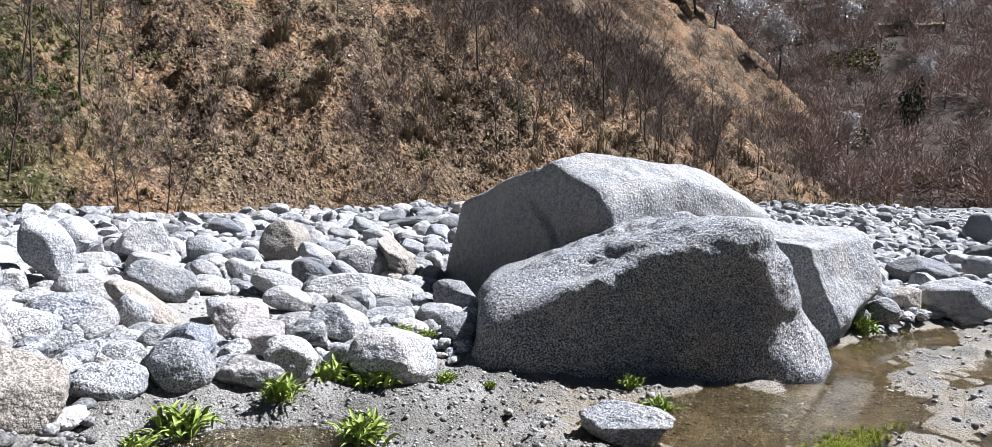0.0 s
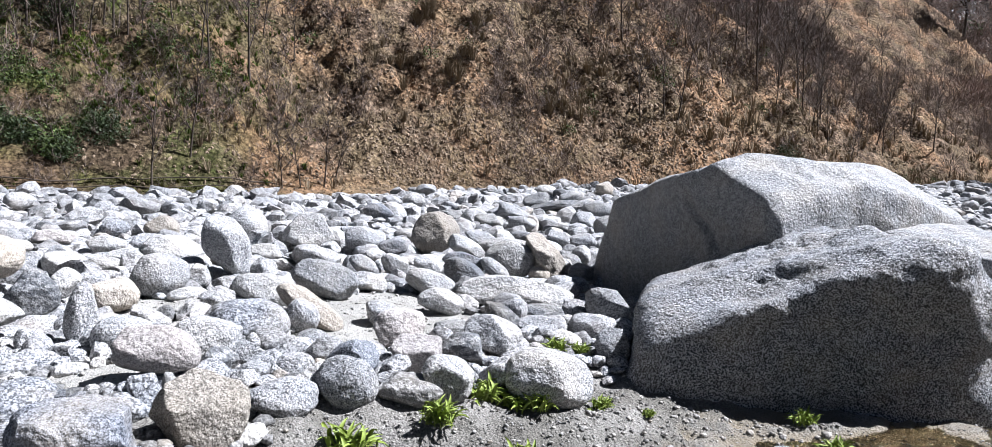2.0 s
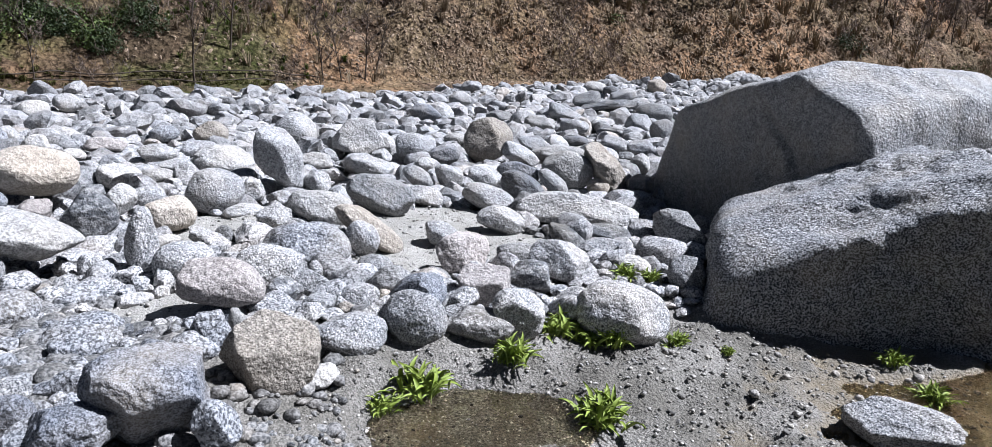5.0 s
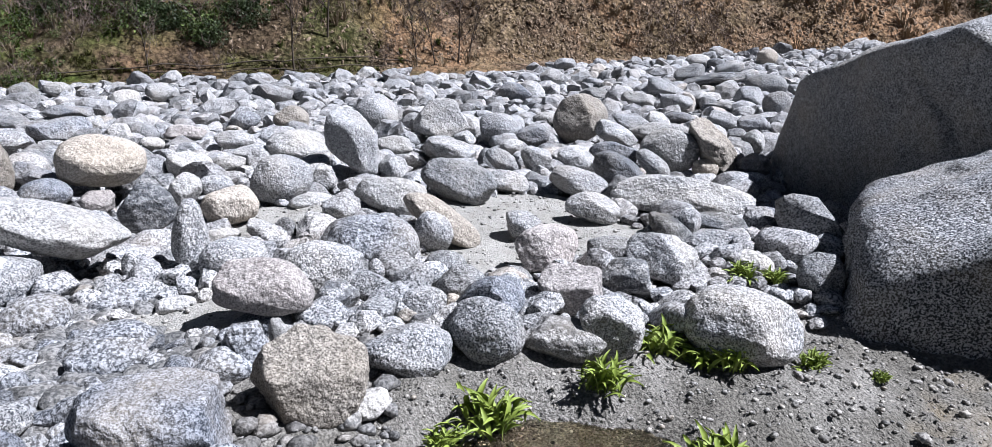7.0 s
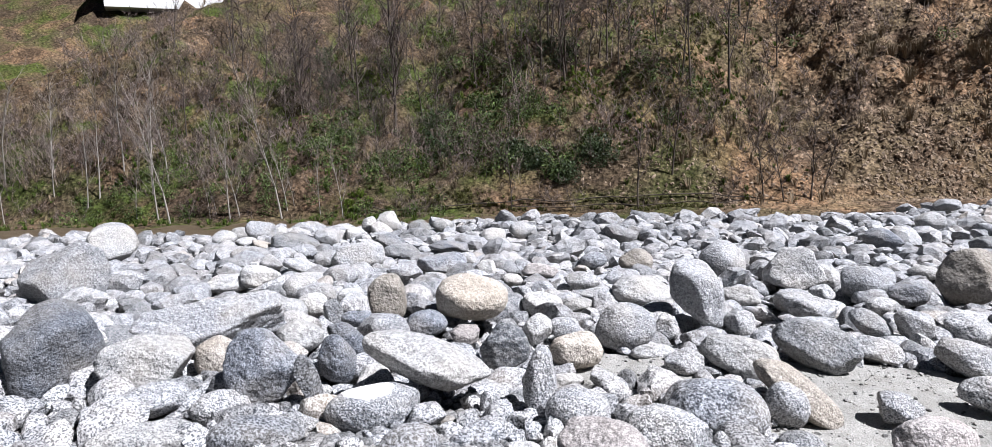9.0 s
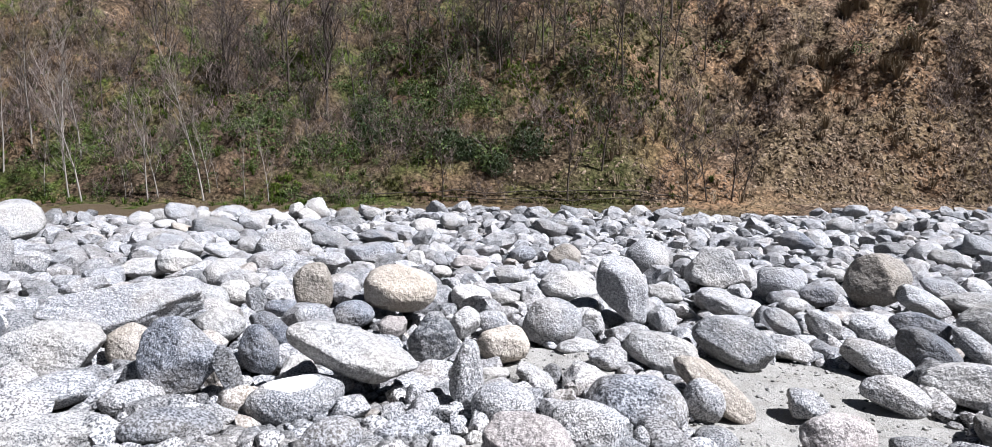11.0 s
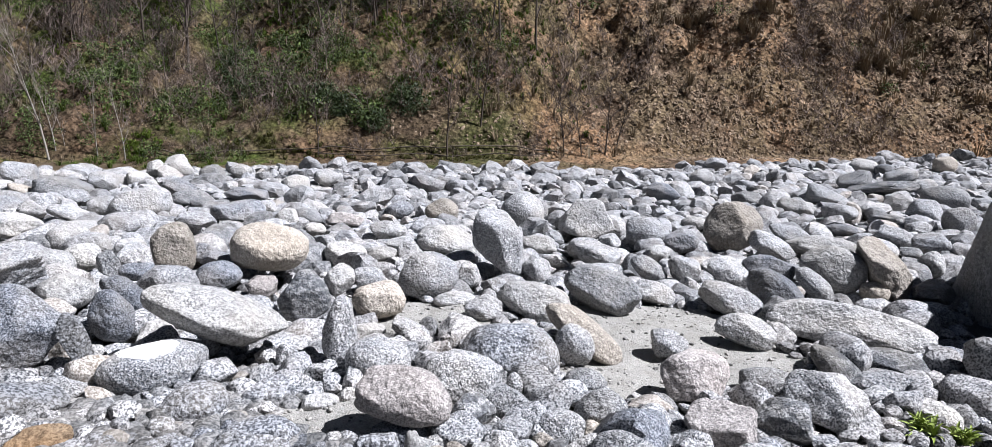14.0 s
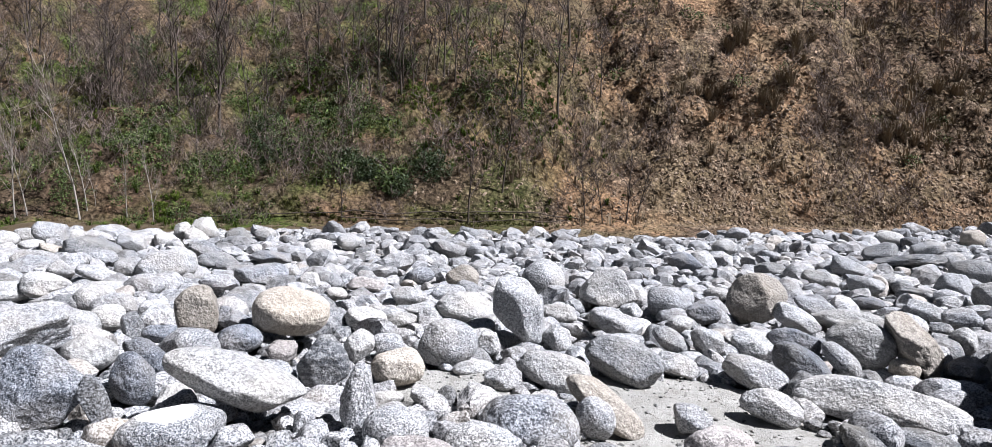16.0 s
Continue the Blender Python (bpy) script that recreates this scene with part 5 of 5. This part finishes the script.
cover("spring_grass", [blade_clump(110 + k, 30, 0.9, 0.03) for k in range(4)],
      patches(((-17.2, 41.5, 1.6, 1.3, 150), (-10.7, 42.2, 1.3, 1.2, 120), (-3.8, 40.0, 1.2, 1.6, 150), (-12.5, 36.8, 0.6, 1.2, 70), (-15.2, 33.2, 1.2, 0.7, 70), (-21.0, 39.5, 2.0, 1.0, 60)), 0.15, 0.4), SPRING,
      "patches of bright spring grass on the slope", "grass")
cover("olive_turf", [blade_clump(110 + k, 30, 0.9, 0.03) for k in range(4)],
      patches(((-0.8, 48.5, 3.5, 2.5, 260), (8.0, 54.5, 5.0, 3.5, 420), (3.3, 45.0, 2.5, 2.0, 200), (2.0, 40.5, 2.0, 2.5, 150), (-9.0, 33.4, 4.0, 0.5, 130), (0.0, 33.6, 4.0, 0.5, 130)), 0.12, 0.35), OLIVE_TURF,
      "olive-green winter turf on the upper slope", "grass")
cover("ivy_thicket", [leaf_clump(195 + k, 260, 0.075) for k in range(4)],
      patches(((-12.6, 40.0, 0.8, 1.4, 16), (-11.4, 37.0, 0.8, 0.8, 10), (-23.5, 48.3, 0.6, 0.9, 6), (-20.2, 42.7, 1.0, 0.7, 8), (-5.9, 43.4, 1.2, 0.7, 10), (-6.8, 35.6, 1.4, 0.7, 18), (-3.0, 35.7, 1.2, 0.6, 16), (-4.2, 34.6, 0.8, 0.4, 8), (40.0, 36.2, 1.2, 0.6, 8)), 0.45, 1.0), IVY,
      "dark green ivy and evergreen thicket at the hill foot", "shrubs")
cover("tall_dead_grass", [blade_clump(290 + k, 90, 0.75, 0.012) for k in range(4)],
      patches(((19.3, 44.2, 1.3, 0.8, 9), (15.9, 46.0, 1.6, 0.7, 9), (22.3, 38.7, 1.4, 0.7, 8), (16.5, 40.9, 1.4, 0.8, 8), (13.0, 41.0, 3.0, 3.0, 10), (26.0, 41.0, 4.0, 3.0, 14)), 0.7, 1.3), STRAW,
      "tall pale clumps of dead grass hanging on the scree", "grass")


def pipe(points, radius, label):
    """A thin pipe laid loosely from post to post."""
    run = []
    for (x0, y0), (x1, y1) in zip(points, points[1:]):
        for k in range(6):
            f = k / 6
            x, y = x0 + (x1 - x0) * f, y0 + (y1 - y0) * f
            run.append((x, y, hill_z(x, y) + 0.30 - 0.12 * math.sin(math.pi * f)))
    turn = [(math.cos(k * math.pi / 3) * radius, math.sin(k * math.pi / 3) * radius) for k in range(6)]
    verts = [(x, y + a, z + b) for x, y, z in run for a, b in turn]
    faces = [(6 * i + k, 6 * i + (k + 1) % 6, 6 * i + 6 + (k + 1) % 6, 6 * i + 6 + k) for i in range(len(run) - 1) for k in range(6)]
    ob = new("pipe", mesh_of("pipe", verts, faces, BARK))
    return tagged(ob, label, "pipe", "pipes along the far bank")


pipe(((-14.0, 32.9), (-11.1, 33.0), (-6.4, 33.4), (-2.2, 33.9), (2.4, 34.1), (5.0, 34.2)), 0.03, "thin dark pipe slung along the far bank")
pipe(((-7.0, 33.1), (-2.2, 33.4), (2.0, 33.7), (4.0, 33.8)), 0.025, "thin dark pipe low on the far bank")


def fuzz(seed, n=90, reach=0.3, width=0.0055):
    """A far shrub: a round haze of fine twigs on a short stem."""
    rg = np.random.default_rng(seed)
    c = rg.normal(size=(n, 3))
    c /= np.linalg.norm(c, axis=1)[:, None]
    d = c * 0.5 + rg.normal(0, 0.25, (n, 3)) + (0, 0, 0.35)
    d *= (rg.uniform(0.65, 1.35, n) * reach / np.linalg.norm(d, axis=1))[:, None]
    lump = 0.75 + 0.45 * fractal(c * 2.0 + seed, seed, 2)
    c = c * (lump * rg.uniform(0.12, 0.5, n))[:, None] * (1, 1, 0.85) + (0, 0, 0.42)
    side = np.cross(d, rg.normal(size=(n, 3)))
    side *= width / np.linalg.norm(side, axis=1)[:, None]
    q = np.stack([c - side, c + side, c + d + side * 0.4, c + d - side * 0.4], 1).reshape(-1, 3)
    return gather([stick((0, 0, -0.1), (0.03, 0, 0.5), 0.02, 0.01), (q, np.arange(n)[:, None] * 4 + np.arange(4))])


def thicket(name, places, label):
    """Brush seen from afar, on the hill's far shoulder."""
    return cover(name, [fuzz(150 + k) for k in range(5)], places, TWIG, label, "shrubs")


thicket("shoulder_brush", drift(1000, (28, 114), 3, 20.0, (1.4, 3.4), 79, lambda x, up: 0.85 * min(max((up - 6) / 9, 0.06), 1), 0.15), "dense leafless brush on the hill shoulder")

# ---- far woods ----
def far_z(x, y):
    return float(far_surface(np.array([x]), np.array([y]))[0])


def far_cover(name, clumps, count, s_range, material, label, category):
    pieces = []
    for _ in range(count):
        a, d = radians(rng.uniform(38, 76)), rng.uniform(95, 260)
        x, y = d * math.sin(a), d * math.cos(a)
        if x < 62:
            continue
        v, f = clumps[int(rng.integers(len(clumps)))]
        s = rng.uniform(*s_range)
        pieces.append((v * s + (x, y, far_z(x, y) - 0.3), f))
    ob = new(name, mesh_of(name, *gather(pieces), material, smooth=False))
    return tagged(ob, label, category, kind="stuff")


cover("ridge_woods", [fuzz(160 + k, 150, 0.15, 0.007) for k in range(6)],
      patch(53, 57, 15, 6.5, 230, 1.8, 3.8) + patch(64, 50, 4, 5, 45, 1.2, 2.6) + patch(64, 57, 4.5, 5, 80, 1.2, 2.6) + patch(36, 55, 8, 4, 60, 1.5, 3.0), TWIG, "leafless dark brown woods on the upper slope", "trees")
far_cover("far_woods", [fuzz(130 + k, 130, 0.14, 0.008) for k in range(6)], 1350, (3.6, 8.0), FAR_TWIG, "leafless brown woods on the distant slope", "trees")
far_cover("far_budding_bushes", [leaf_clump(150 + k, 240, 0.06) for k in range(3)], 60, (1.2, 3.0), OLIVE, "olive-green budding bushes among distant bare woods", "shrubs")
far_cover("far_evergreens", [leaf_clump(140 + k, 300, 0.09) for k in range(3)], 60, (1.5, 3.5), LEAF, "dark green shrubs among distant woods", "shrubs")

# ---- blossoming trees and roofs ----
def blossom_tree(x, y, z, size, seed):
    """A small tree with a bare trunk and a loose crown of white flowers."""
    rg = np.random.default_rng(seed)
    root = new("blossom_tree")
    root.location = (x, y, z)
    limbs = []
    branch(limbs, (0, 0, -0.4), (0, 0, 1), size * 0.7, size * 0.03, 2, rg)
    v, f = gather(limbs)
    part = new("trunk", mesh_of("trunk", v, f, BARK))
    part.parent = root
    tips = v[v[:, 2] > size * 0.3]
    petals = []
    for p in tips[rg.integers(len(tips), size=1800)]:
        c = p + rg.normal(0, size * 0.06, 3)
        a, b = rg.normal(size=3), rg.normal(size=3)
        s = size * 0.015
        petals.append((np.array([c - a * s, c + b * s, c + a * s, c - b * s]), np.array([[0, 1, 2, 3]])))
    crown = new("crown", mesh_of("crown", *gather(petals), BLOSSOM, smooth=False))
    crown.parent = root
    return tagged(root, "small tree in full white blossom on the slope", "tree", "blossom trees")


for k, (x, y, z, size) in enumerate(((104.7, 83.6, 30, 10), (106.8, 80.9, 28, 10.5), (110.7, 70.1, 18.7, 10), (98.5, 50.6, 5, 5))):
    blossom_tree(x, y, hill_z(x, y) if y > 60 or x < 60 else far_z(x, y), size, 160 + k)
for k, (x, y, size) in enumerate(((144, 98.7, 11), (161.5, 86.5, 14), (182, 74.2, 14), (134, 56, 6))):
    blossom_tree(x, y, far_z(x, y), size, 170 + k)


def box(w, d, h, z=0.0):
    return [(sx * w / 2, sy * d / 2, z + sz * h) for sz in (0, 1) for sx, sy in ((-1, -1), (1, -1), (1, 1), (-1, 1))], [(0, 1, 5, 4), (1, 2, 6, 5), (2, 3, 7, 6), (3, 0, 4, 7), (4, 5, 6, 7), (3, 2, 1, 0)]


def farm_house(x, y, z, w, d, h, turn, wall, label):
    """A low house: walls, a pitched roof with eaves, windows and a door."""
    root = new("house")
    root.matrix_world = pose(x, y, z, 0, 0, turn)
    parts = [("wall", *box(w, d, h + 2, -2), wall)]
    e = 0.5
    roof = [(-w / 2 - e, -d / 2 - e, h), (w / 2 + e, -d / 2 - e, h), (w / 2 + e, 0, h + d * 0.25), (-w / 2 - e, 0, h + d * 0.25), (-w / 2 - e, d / 2 + e, h), (w / 2 + e, d / 2 + e, h),
            (-w / 2 - e, -d / 2 - e, h - 0.2), (w / 2 + e, -d / 2 - e, h - 0.2), (-w / 2 - e, d / 2 + e, h - 0.2), (w / 2 + e, d / 2 + e, h - 0.2)]
    parts.append(("roof", roof, [(0, 1, 2, 3), (3, 2, 5, 4), (6, 7, 1, 0), (8, 4, 5, 9), (6, 8, 9, 7)], ROOF))
    for k in range(4):
        cx = (k - 1.5) * w / 4.6
        v, f = box(w * 0.08, 0.12, h * 0.42, h * 0.3)
        parts.append(("window", np.array(v) + (cx, -d / 2 - 0.02, 0), f, DARKGLASS))
    for name, v, f, mat in parts:
        part = new(name, mesh_of(name, v, f, mat, smooth=False))
        part.parent = root
    return tagged(root, label, "house", "houses on the slope")


farm_house(-51.5, 69.5, hill_z(-51.5, 69.5) + 0.4, 13, 7, 2.6, 38, PLASTER, "long white plastered house up on the slope")
farm_house(172, 81, far_z(172, 81), 5, 4, 1.3, -60, STONEWALL, "low stone farm house with tan roof in distant woods")
farm_house(180, 77, far_z(180, 77), 6, 4, 1.2, -66, STONEWALL, "low stone farm house with tan roof in distant woods")



def bush(x, y, z, size, tall, material, seed, label):
    """A single leafy bush on the far slope."""
    root = new("bush")
    root.location = (x, y, z)
    crown = new("crown", mesh_of("crown", leaf_clump(seed, 420, 0.10)[0] * (size, size, size * tall), leaf_clump(seed, 420, 0.10)[1], material, smooth=False))
    stem = new("stem", mesh_of("stem", *stick((0, 0, -0.5), (0, 0, size * tall * 0.8), 0.12, 0.06, 6), BARK))
    crown.parent = stem.parent = root
    return tagged(root, label, "shrub", "bushes on the far slope")


for k, (x, y, size, tall, mat, label) in enumerate(((145.6, 73.7, 4.5, 0.8, OLIVE, "olive-green budding bush among bare brown woods"), (140, 78, 3.6, 0.9, OLIVE, "olive-green budding bush among bare brown woods"),
                                                    (120.6, 52.5, 2.6, 2.2, PINE, "dark evergreen tree among bare brown woods"), (98.5, 40.1, 2.2, 0.9, OLIVE, "yellow-olive bush at the far hill foot"),
                                                    (102.5, 38.2, 2.0, 1.2, LEAF, "green bush at the far hill foot"), (126, 60, 2.2, 1.1, LEAF, "green bush among bare brown woods"))):
    bush(x, y, far_z(x, y), size, tall, mat, 240 + k, label)

# ---- weeds on the bank ----
def leaf_mesh():
    """One arching leaf, folded along its rib."""
    verts, faces = [], []
    for k in range(6):
        s = k / 5
        w = 0.085 * math.sin(math.pi * (0.12 + 0.86 * s)) if k < 5 else 0.01
        y, z = s * 1.0, 0.42 * math.sin(2.3 * s)
        verts += [(-w, y, z + 0.05), (0, y, z), (w, y, z + 0.05)]
        if k:
            i = 3 * k
            faces += [(i - 3, i - 2, i + 1, i), (i - 2, i - 1, i + 2, i + 1)]
    return mesh_of("leaf", verts, faces, FRESH)


LEAF_MESH = leaf_mesh()


def weed(x, y, size, count=105):
    z = float(bar_surface(np.array([x]), np.array([y]))[0])
    root = new("weed")
    root.location = (x, y, z)
    for k in range(count):
        leaf = new("leaf", LEAF_MESH)
        leaf.parent = root
        s = size * rng.uniform(0.45, 1.0)
        off = rng.normal(0, 0.25 * size, 2)
        leaf.matrix_basis = Matrix.LocRotScale((off[0], off[1], 0), Euler((rng.uniform(-0.15, 0.95), rng.normal(0, 0.25), k * 2.4 + rng.normal(0, 0.3))), (s, s, s))
    return tagged(root, "leafy bright green weed growing from wet silt", "plant", "weeds on the bank")


for x, y, s in ((0.60, 2.29, 0.17), (0.38, 2.21, 0.10), (1.08, 2.33, 0.14), (1.45, 2.58, 0.15), (1.62, 2.50, 0.13), (1.72, 2.40, 0.12), (2.13, 2.36, 0.10), (2.36, 2.20, 0.05),
                (1.32, 1.81, 0.17), (3.25, 1.86, 0.10), (3.20, 1.55, 0.12), (2.30, 3.2, 0.13), (2.45, 3.15, 0.1), (6.5, 2.0, 0.2), (6.7, 2.1, 0.15), (7.9, 2.1, 0.16)):
    weed(x, y, s * 0.95)
pieces = []
tuft = [blade_clump(210 + k, 26, 0.9, 0.03) for k in range(3)]
for _ in range(260):
    x, y = 3.55 + rng.normal(0, 0.26), 0.62 + rng.normal(0, 0.06)
    v, f = tuft[int(rng.integers(3))]
    pieces.append((v * rng.uniform(0.02, 0.045) + (x, y, -0.222), f))
algae = new("algae", mesh_of("algae", *gather(pieces), MOSS, smooth=False))
tagged(algae, "bright green algae in the shallow pool", "plant", kind="stuff")
